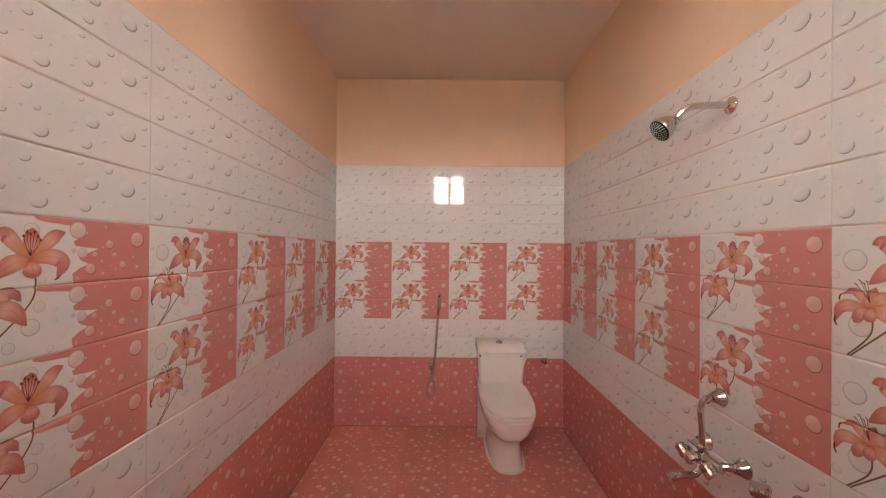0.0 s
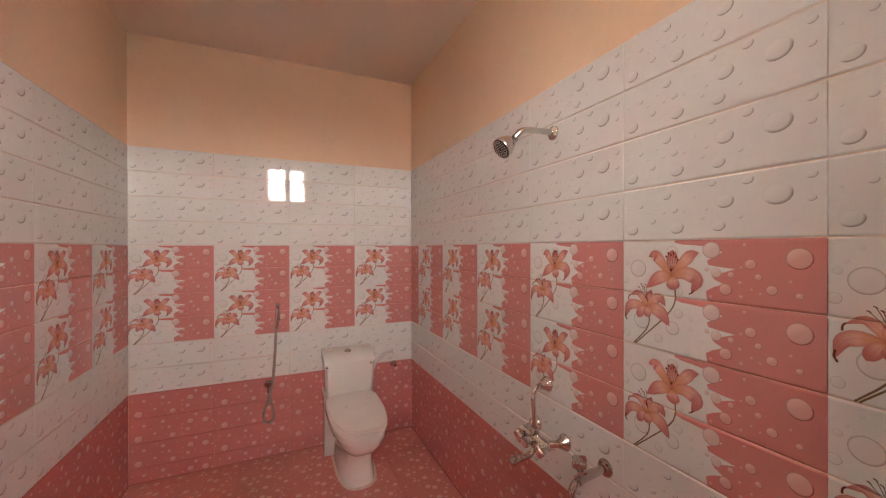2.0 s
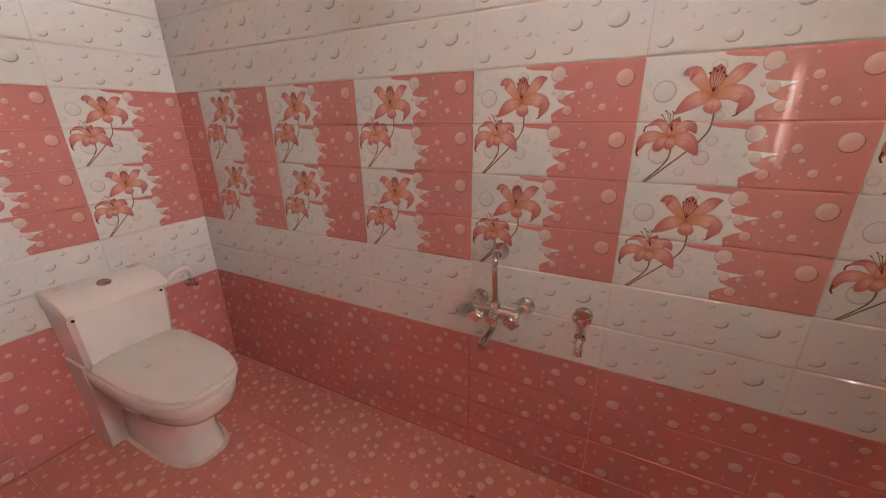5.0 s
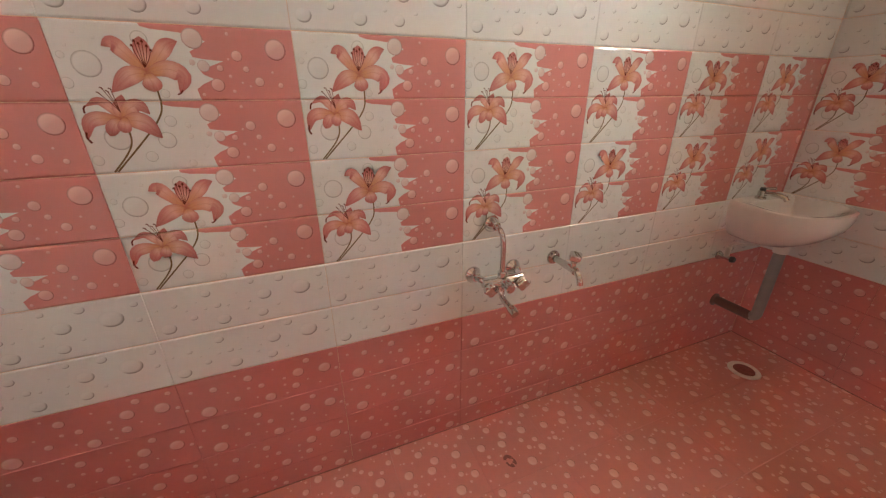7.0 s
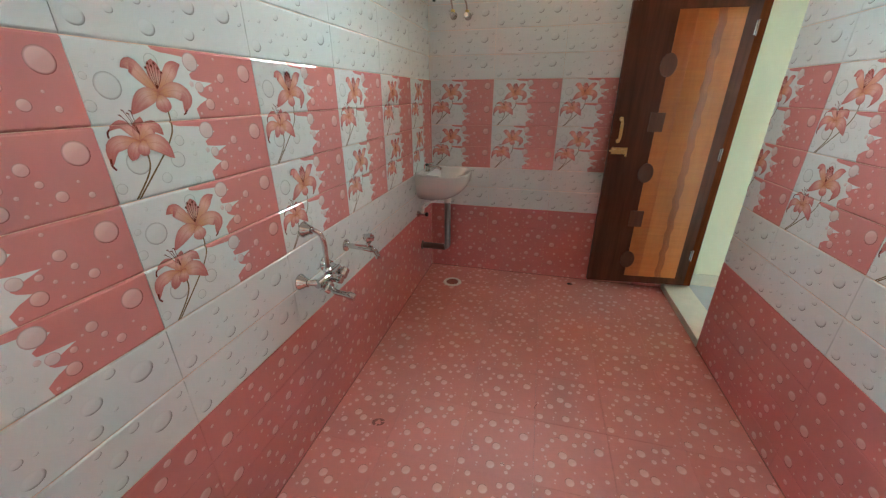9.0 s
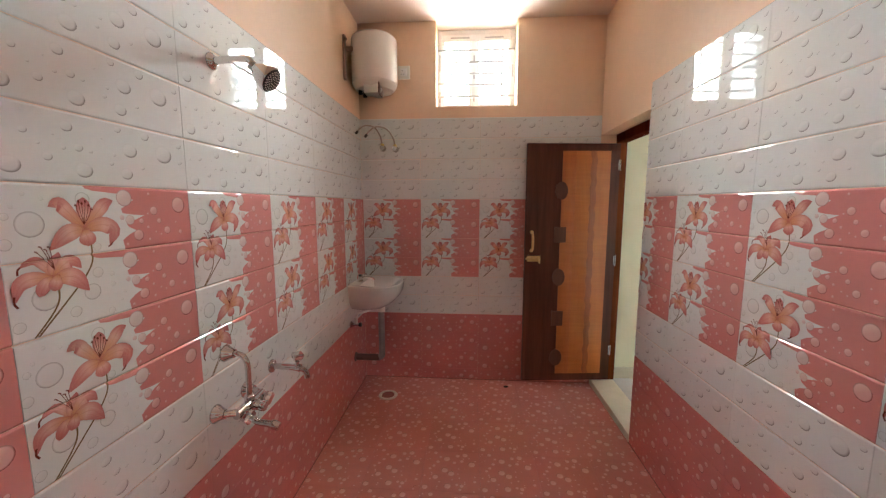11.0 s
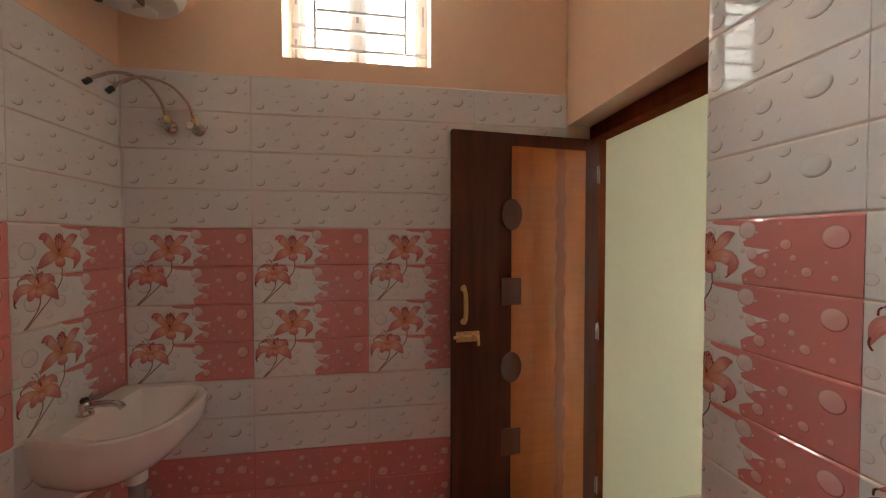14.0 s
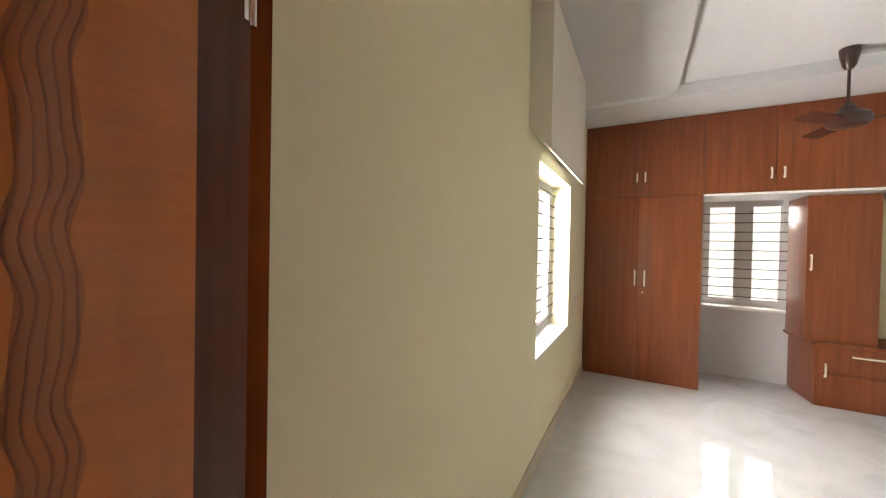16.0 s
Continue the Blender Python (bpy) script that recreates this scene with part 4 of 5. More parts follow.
# floor drain
d = thing("floor_drain", (0.655, -1.475, 0), "round floor drain with a pale worn rim in red tiles", "floor drain")
part("rim", lathe([(0.070, 0.0005), (0.066, 0.006), (0.051, 0.007), (0.047, 0.001)], Matrix.Translation((0.655, -1.475, 0)), 32), M["drain_rim"], d)
part("grate", lathe([(0.046, 0.001), (0.045, 0.0035), (0.03, 0.0025)], Matrix.Translation((0.655, -1.475, 0)), 32), M["stain"], d, "dark grate")

# water heater
hx, hy = 0.722, -1.545
h = thing("water_heater", (XR, hy, 2.2), "white cylindrical water heater hung high on the wall", "water heater")
part("tank", lathe([(0.09, 2.518), (0.138, 2.515), (0.151, 2.500), (0.154, 2.47), (0.154, 2.225), (0.152, 2.215)][::-1], Matrix.Translation((hx, hy, 0)), 48), M["heater"], h)
cap = part("end_cap", lathe([(0.10, 2.165), (0.125, 2.172), (0.146, 2.198), (0.1515, 2.217)], Matrix.Translation((hx, hy, 0)), 48), M["plastic"], h, "grey-white plastic end cap")
part("dial_shell", box(hx - 0.055, hx + 0.045, hy + 0.035, hy + 0.128, 2.128, 2.19, 0.006), M["plastic"], h)
strip = part("dial_panel", box(hx - 0.062, hx - 0.052, hy + 0.03, hy + 0.133, 2.122, 2.195, 0.004), M["brown_pvc"], h, "dark control strip")
part("dial", lathe([(0.014, 0), (0.014, 0.006), (0.010, 0.008)], along((hx - 0.062, hy + 0.10, 2.150), (-1, 0.0, 0.0)), 16), M["plastic"], strip)
for dx, dy, z in ((0.055, 0.055, 2.118), (0.088, 0.045, 2.14)):
    part("water_stub", lathe([(0.013, z), (0.015, z + 0.006), (0.014, z + 0.03), (0.011, 2.185)], Matrix.Translation((hx + dx, hy + dy, 0)), 12), M["black"], h, "black water stub")
part("thermostat_plug", lathe([(0.03, 2.152), (0.034, 2.158), (0.034, 2.175)], Matrix.Translation((hx - 0.01, hy - 0.06, 0)), 20), M["plastic"], h)
part("bracket", box(XR - 0.012, XR + 0.004, hy + 0.085, hy + 0.115, 2.22, 2.50, 0.003), M["rust"], h, "rusty wall bracket")
part("bracket_hook", box(hx + 0.10, XR - 0.010, hy + 0.088, hy + 0.100, 2.40, 2.43, 0.003), M["rust"], h)
part("bracket_bolt", tube([(XR + 0.003, hy + 0.10, 2.47), (XR - 0.02, hy + 0.13, 2.47), (XR - 0.03, hy + 0.14, 2.455)], 0.008, 8, 1), M["rust"], h)

# socket by the heater
s = thing("wall_socket", (0.559, YW, 2.365), "white square wall socket plate beside the water heater", "socket")
part("plate", box(0.514, 0.604, YW + 0.0, YW + 0.012, 2.318, 2.412, 0.004), M["plastic"], s)
part("insert", box(0.536, 0.582, YW + 0.011, YW + 0.015, 2.338, 2.392, 0.002), M["upvc"], s)
part("rocker", box(0.540, 0.556, YW + 0.014, YW + 0.018, 2.345, 2.385, 0.002), M["upvc"], s)
for x, z in ((0.569, 2.378), (0.562, 2.352), (0.576, 2.352)):
    part("pin_hole", lathe([(0.0035, 0), (0.0033, 0.0006)], along((x, YW + 0.0151, z), (0, 1, 0)), 8), M["black"], s)

# two open supply hoses for the heater
for vx, vz, pts in ((0.725, 1.822, [(0.725, -1.735, 1.845), (0.735, -1.72, 1.905), (0.77, -1.69, 1.962), (0.82, -1.64, 1.966), (0.858, -1.60, 1.932), (0.870, -1.575, 1.905)]),
                    (0.629, 1.815, [(0.629, -1.735, 1.838), (0.64, -1.72, 1.895), (0.685, -1.69, 1.952), (0.745, -1.64, 1.956), (0.788, -1.60, 1.916), (0.805, -1.575, 1.88)])):
    v = thing("heater_supply_valve", (vx, YW, vz), "chrome angle valve with a loose braided hose", "valve", group="supply valves for the heater")
    part("flange", flange((vx, YW + 0.001, vz), (0, 1, 0), 0.024), M["dull_chrome"], v)
    part("valve_body", tube([(vx, YW + 0.015, vz), (vx, YW + 0.04, vz), (vx, YW + 0.05, vz)], 0.011, 12, 1), M["chrome"], v)
    part("valve_handle", lathe([(0.016, 0), (0.018, 0.010), (0.013, 0.022)], along((vx, YW + 0.045, vz), (0, 1, 0)), 12), M["chrome"], v)
    part("hose_nut", lathe([(0.0135, 0), (0.0135, 0.020), (0.007, 0.024)], Matrix.Translation((vx, -1.735, vz + 0.008)), 8), M["tape"], v, "nut wrapped in yellow thread tape")
    hs = part("hose", tube(pts, 0.0058, 10), M["steel"], v, "braided steel hose")
    e = (Vector(pts[-1]) - Vector(pts[-2])).normalized()
    part("hose_end", lathe([(0.009, -0.014), (0.009, 0.008), (0.005, 0.009)], along(pts[-1], e), 10), M["black"], hs)

# small leavings on the floor
s = thing("dirt_lump", (-0.225, -1.66, 0), "small black lump of dirt on the red tiles", "dirt", kind="stuff")
part("lump", loft([[(-0.225 + r * math.cos(k * 0.785) * (1 + 0.25 * math.sin(k * 2.1)), -1.66 + 0.6 * r * math.sin(k * 0.785), z) for k in range(8)] for r, z in ((0.018, 0.0005), (0.015, 0.006), (0.006, 0.010))]), M["black"], s)
s = thing("floor_stain", (0.675, -0.108, 0), "ring-shaped dark red stain on the floor tiles", "stain", kind="stuff")
b = bmesh.new()
for i in range(24):
    a, c = 2 * math.pi * i / 24, 2 * math.pi * (i + 1) / 24
    r0, r1 = 0.012 + 0.003 * math.sin(3 * a), 0.024 + 0.005 * math.sin(2 * a + 1)
    q0, q1 = 0.012 + 0.003 * math.sin(3 * c), 0.024 + 0.005 * math.sin(2 * c + 1)
    if i not in (4, 5, 13):
        b.faces.new([b.verts.new((0.675 + r * math.cos(t), -0.108 + r * math.sin(t), 0.0012)) for r, t in ((r0, a), (r1, a), (q1, c), (q0, c))])
part("ring_stain", b, M["stain"], s, smooth=0)

for x, y, ln, turn, w in ((-0.002, -0.375, 0.055, 1.45, 0.0028), (0.118, -0.043, 0.022, 0.3, 0.0032), (-0.10, -0.22, 0.03, 0.1, 0.002), (0.33, -0.62, 0.02, 1.2, 0.002)):
    s = thing("floor_scratch", (x, y, 0), "thin dark scratch on the red floor tiles", "scratch", kind="stuff")
    b = bmesh.new()
    q = [(x + math.cos(turn) * ln * (i / 8 - 0.5) - math.sin(turn) * 0.004 * math.sin(i * 0.8), y + math.sin(turn) * ln * (i / 8 - 0.5) + math.cos(turn) * 0.004 * math.sin(i * 0.8)) for i in range(9)]
    for i, (a, c) in enumerate(zip(q, q[1:])):
        d = Vector((c[0] - a[0], c[1] - a[1], 0)).normalized()
        k0, k1 = (w / 2 * math.sin(math.pi * (k + 0.3) / 8.6) for k in (i, i + 1))
        b.faces.new([b.verts.new((e[0] - d.y * k, e[1] + d.x * k, 0.0012)) for e, k in ((a, -k0), (c, -k1), (c, k1), (a, k0))])
    part("scratch_mark", b, M["stain"], s, smooth=0)

# ---- bedroom things ----
WX, LOFT0, LOFT1 = -4.848, 1.878, 2.622


def d_handle(y, z0, z1, parent, x=WX, name="handle"):
    b = tube([(x, y, z1 - 0.012), (x + 0.022, y, z1 - 0.008), (x + 0.024, y, (z0 + z1) / 2), (x + 0.022, y, z0 + 0.008), (x, y, z0 + 0.012)], 0.0075, 8)
    return part(name, b, M["plastic"], parent, "pale satin bar handle")


def cabinet(name, y0, y1, z0, z1, doors, label, handles, depth=0.52, x=WX):
    """doors: their edges along y; handles: (y, z0, z1, door)."""
    t = thing(name, (x - depth / 2, (y0 + y1) / 2, z0), label, "wardrobe")
    part("body", box(x - depth, x - 0.019, y0 + 0.001, y1 - 0.001, z0, z1 - 0.001, 0.001), M["laminate"], t)
    made = [part("door", box(x - 0.018, x, a + 0.0015, b_ - 0.0015, z0 + 0.003, z1 - 0.003, 0.0015), M["laminate"], t) for a, b_ in zip(doors, doors[1:])]
    for y, h0, h1, k in handles:
        d_handle(y, h0, h1, made[k], x)
    return t, made


t, made = cabinet("wardrobe", BED_Y + 0.003, -0.766, BFZ, LOFT0, [BED_Y + 0.003, -1.29, -0.766], "tall red-brown laminate wardrobe with two closed doors", [(-1.316, 0.99, 1.145, 0), (-1.232, 0.99, 1.145, 1)])
part("lock", lathe([(0.010, 0), (0.010, 0.004), (0.006, 0.005)], along((WX, -1.245, 0.925), (1, 0, 0)), 12), M["brass"], made[1], "small brass lock")
cabinet("loft_cabinet", BED_Y + 0.003, -0.766, LOFT0, LOFT1, [BED_Y + 0.003, -1.29, -0.766], "red-brown laminate loft cupboard with two doors", [(-1.316, 2.02, 2.115, 0), (-1.245, 2.02, 2.115, 1)])
cabinet("loft_cabinet", -0.765, 0.44, LOFT0, LOFT1, [-0.765, -0.255, 0.44], "red-brown laminate loft cupboard above the window niche", [(-0.29, 1.99, 2.09, 0), (-0.205, 1.99, 2.09, 1)])
cabinet("loft_cabinet", 0.441, 1.66, LOFT0, LOFT1, [0.441, 1.05, 1.66], "red-brown laminate loft cupboard above the dresser", [(1.01, 1.99, 2.09, 0), (1.09, 1.99, 2.09, 1)])
structure("loft_edge", box(WX - 0.5, WX + 0.012, -0.765, 1.66, LOFT0 - 0.022, LOFT0 - 0.001, 0.002), M["upvc"], "white edge strip under the loft cupboards", "trim")
t = thing("dresser", (-5.2, 0.6, BFZ), "low red-brown laminate dresser base with a drawer", "dresser")
part("body", loft([[(BED_XW, 0.03, z), (-5.38, 0.03, z), (-5.005, 0.075, z), (-5.005, 1.4, z), (BED_XW, 1.4, z)] for z in (BFZ, 0.565)]), M["laminate"], t)
part("worktop", loft([[(BED_XW, -0.01, z), (-5.38, -0.01, z), (-4.985, 0.05, z), (-4.985, 1.4, z), (BED_XW, 1.4, z)] for z in (0.566, 0.588)]), M["laminate"], t)
dr = part("drawer", box(-5.004, -4.988, 0.09, 0.85, 0.33, 0.555, 0.002), M["laminate"], t)
part("drawer_handle", tube([(-4.988, 0.30, 0.495), (-4.966, 0.31, 0.495), (-4.966, 0.48, 0.495), (-4.988, 0.49, 0.495)], 0.0075, 8), M["plastic"], dr, "pale satin bar handle")
dd = part("door", box(-5.004, -4.988, 0.09, 0.85, BFZ + 0.02, 0.327, 0.002), M["laminate"], t)
d_handle(0.13, 0.30, 0.42, dr, -4.988)
t, made = cabinet("dresser_cupboard", 0.0, 0.455, 0.589, LOFT0 - 0.024, [0.0, 0.455], "narrow red-brown laminate cupboard standing on the dresser", [(0.03, 1.20, 1.34, 0)], 0.46, -5.02)
structure("wall_dresser_back", box(BED_XW, BED_XW + 0.02, 0.46, 1.66, 0.589, LOFT0 - 0.03), M["cream"], "cream painted wall above the dresser")
s = thing("wall_switch", (-4.32, BED_Y, 0.87), "small white switch plate on the cream wall", "switch")
part("plate", box(-4.37, -4.27, BED_Y, BED_Y + 0.010, 0.83, 0.91, 0.003), M["plastic"], s)
for x in (-4.345, -4.32, -4.295):
    part("rocker", box(x - 0.009, x + 0.009, BED_Y + 0.009, BED_Y + 0.014, 0.85, 0.89, 0.002), M["upvc"], s)

# ceiling fan
fx, fy = -4.13, -0.08
f = thing("ceiling_fan", (fx, fy, BCZ), "dark brown ceiling fan hanging from a short rod", "ceiling fan")
part("canopy", lathe([(0.020, 2.61), (0.034, 2.63), (0.050, 2.70), (0.054, 2.745)], Matrix.Translation((fx, fy, -0.028)), 24), M["fan"], f)
part("rod", tube([(fx, fy, 2.62), (fx, fy, 2.45), (fx, fy, 2.32)], 0.009, 12, 1), M["fan"], f)
part("lower_cup", lathe([(0.05, 2.215), (0.045, 2.235), (0.02, 2.275)], Matrix.Translation((fx, fy, 0.08)), 24), M["fan"], f)
part("motor", lathe([(0.05, 2.115), (0.095, 2.125), (0.115, 2.15), (0.115, 2.185), (0.09, 2.21), (0.04, 2.22)], Matrix.Translation((fx, fy, 0.08)), 32), M["fan"], f)
for k in range(3):
    a = radians(71 + 120 * k)
    c, s_ = math.cos(a), math.sin(a)
    bl = loft([[(fx + r * c - w * s_, fy + r * s_ + w * c, z + tilt) for w, z, tilt in ((-wd, 2.235, -0.008), (wd, 2.235, 0.008), (wd, 2.240, 0.008), (-wd, 2.240, -0.008))] for r, wd in ((0.10, 0.03), (0.15, 0.05), (0.26, 0.056), (0.36, 0.06), (0.39, 0.045))])
    part("blade", bl, M["fan_blade"], f, "red-brown fan blade")

# ---- tiles ----
TW, TH, PH = 0.45, 0.30, 0.15   # tile width, tile height, height of one ridge


def clip(poly, u0, u1, v0, v1):
    """Cuts a polygon to a rectangle."""
    for axis, lim, keep_above in ((0, u0, True), (0, u1, False), (1, v0, True), (1, v1, False)):
        out = []
        for i, q in enumerate(poly):
            p = poly[i - 1]
            pin = (p[axis] >= lim) == keep_above or p[axis] == lim
            qin = (q[axis] >= lim) == keep_above or q[axis] == lim
            if pin != qin:
                t = (lim - p[axis]) / (q[axis] - p[axis])
                out.append((p[0] + t * (q[0] - p[0]), p[1] + t * (q[1] - p[1])))
            if qin:
                out.append(q)
        poly = out
        if len(poly) < 3:
            return []
    return poly


def disc(cx, cy, r, squash=1.0):
    n = 18 if r > 0.012 else 12 if r > 0.006 else 8
    poly = [(cx + r * math.cos(2 * math.pi * i / n), cy + r * squash * math.sin(2 * math.pi * i / n)) for i in range(n)]
    return poly, lambda u, v: ((u - cx) / r, (v - cy) / (r * squash))


def petal(way, width, blunt=False, base=0.34):
    """A lily petal along a curved way of points from its base to its tip."""
    mid = smooth_path([(x, y, 0) for x, y in way], 12 // (len(way) - 1))
    n = len(mid) - 1
    prof = [width / 2 * max(0.03, base * (1 - i / n) ** 2 + (math.sin(math.pi * (i / n) ** 1.7) ** 0.6 if blunt else math.sin(math.pi * (i / n) ** 1.05) ** 0.85)) for i in range(n + 1)]
    side = []
    for i in range(n + 1):
        d = (mid[min(n, i + 1)] - mid[max(0, i - 1)]).normalized()
        side.append(Vector((-d.y, d.x, 0)))
    left = [(m + k * w)[:2] for m, k, w in zip(mid, side, prof)]
    right = [(m - k * w)[:2] for m, k, w in zip(mid, side, prof)]

    def uv(u, v):
        p = Vector((u, v, 0))
        i = min(range(n + 1), key=lambda q: (mid[q] - p).length)
        d = p - mid[i]
        step = Vector((side[i].y, -side[i].x, 0)).dot(d) / max(1e-4, (mid[-1] - mid[0]).length)
        return max(0.0, min(1.0, i / n + step)), side[i].dot(d) / max(1e-4, prof[i])
    return [([left[i], left[i + 1], right[i + 1], right[i]], uv) for i in range(n)]


def stroke(points, w):
    pts = smooth_path([(x, y, 0) for x, y in points], 5)
    quads = []
    for a, b in zip(pts, pts[1:]):
        d = (b - a).normalized()
        s = Vector((-d.y, d.x, 0)) * w / 2
        quads.append(([(a + s)[:2], (b + s)[:2], (b - s)[:2], (a - s)[:2]], None))
    return quads


def drops(seed, w, h, count, big, keep=lambda x, y: True):
    """Droplets of three sizes scattered over w x h, no two touching."""
    rng = random.Random(seed)
    out = []
    for i in range(count * 30):
        if len(out) >= count:
            break
        k = len(out) / count
        r = big * (rng.uniform(0.75, 1.0) if k < 0.16 else rng.uniform(0.38, 0.6) if k < 0.45 else rng.uniform(0.14, 0.3))
        x, y = rng.uniform(r, w - r), rng.uniform(r + 0.004, h - r - 0.004)
        if keep(x, y) and all(math.hypot(x - a, y - b) > (r + c) * 1.15 for a, b, c in out):
            out.append((x, y, r))
    return out


# droplets of one white ridge, as shares of its width and height, and radius in metres
WHITE_DROPS = [(0.07, 0.22, 0.019), (0.30, 0.80, 0.013), (0.36, 0.22, 0.019), (0.345, 0.53, 0.010), (0.13, 0.66, 0.008), (0.21, 0.36, 0.010), (0.61, 0.60, 0.020),
               (0.58, 0.22, 0.016), (0.71, 0.88, 0.013), (0.83, 0.62, 0.027), (0.95, 0.83, 0.010), (0.95, 0.52, 0.008), (0.55, 0.90, 0.009), (0.52, 0.50, 0.005),
               (0.50, 0.36, 0.006), (0.68, 0.34, 0.006), (0.04, 0.62, 0.004), (0.18, 0.52, 0.004), (0.28, 0.50, 0.005), (0.40, 0.50, 0.005), (0.46, 0.72, 0.003), (0.24, 0.66, 0.003)]
PINK_DROPS = [(0.909, 0.72, 0.0225), (0.725, 0.62, 0.0115), (0.64, 0.45, 0.007), (0.757, 0.44, 0.0068), (0.81, 0.265, 0.0105), (0.91, 0.215, 0.0062), (0.70, 0.906, 0.004), (0.88, 0.40, 0.003),
              (0.68, 0.34, 0.004), (0.685, 0.13, 0.004), (0.73, 0.25, 0.0028), (0.765, 0.20, 0.0028), (0.615, 0.22, 0.014), (0.685, 0.57, 0.003), (0.545, 0.085, 0.004)]
EDGE_DROPS = [(0.547, 0.83, 0.020), (0.57, 0.475, 0.012), (0.525, 0.52, 0.006)]
RING_DROPS = ([(0.112, 0.475, 0.025), (0.335, 0.80, 0.015), (0.02, 0.24, 0.011), (0.10, 0.86, 0.004), (0.165, 0.80, 0.004), (0.22, 0.79, 0.004), (0.03, 0.58, 0.007), (0.38, 0.10, 0.009), (0.055, 0.70, 0.004)],
              [(0.137, 0.50, 0.025), (0.335, 0.45, 0.018), (0.37, 0.72, 0.012), (0.25, 0.22, 0.012), (0.03, 0.20, 0.011), (0.44, 0.66, 0.006), (0.44, 0.50, 0.006), (0.42, 0.09, 0.008), (0.50, 0.34, 0.004), (0.48, 0.22, 0.003)])
JAG = [(0.355, 1.0), (0.345, 0.985), (0.352, 0.955), (0.39, 0.925), (0.44, 0.915), (0.505, 0.895), (0.535, 0.875), (0.60, 0.80), (0.565, 0.73), (0.525, 0.66), (0.532, 0.59), (0.58, 0.565), (0.66, 0.545), (0.60, 0.475), (0.55, 0.41), (0.563, 0.36),
       (0.605, 0.30), (0.555, 0.235), (0.52, 0.16), (0.525, 0.06), (0.53, 0.0), (1.0, 0.0), (1.0, 1.0)]
RED_LIST = [(0.13, 0.17, 0.022), (0.31, 0.31, 0.010), (0.19, 0.68, 0.011), (0.40, 0.75, 0.013), (0.39, 0.50, 0.006), (0.47, 0.49, 0.010), (0.51, 0.14, 0.017), (0.265, 0.52, 0.004), (0.015, 0.33, 0.006),
            (0.065, 0.73, 0.006), (0.62, 0.53, 0.006), (0.715, 0.60, 0.018), (0.685, 0.27, 0.013), (0.615, 0.36, 0.005), (0.78, 0.85, 0.011), (0.77, 0.36, 0.004), (0.895, 0.56, 0.020), (0.975, 0.47, 0.007),
            (0.56, 0.82, 0.004), (0.33, 0.88, 0.004), (0.85, 0.2, 0.004), (0.22, 0.1, 0.004), (0.43, 0.22, 0.004), (0.95, 0.86, 0.008), (0.62, 0.13, 0.005)]
RED_DROPS = [(x * TW, y * PH, r) for x, y, r in RED_LIST]


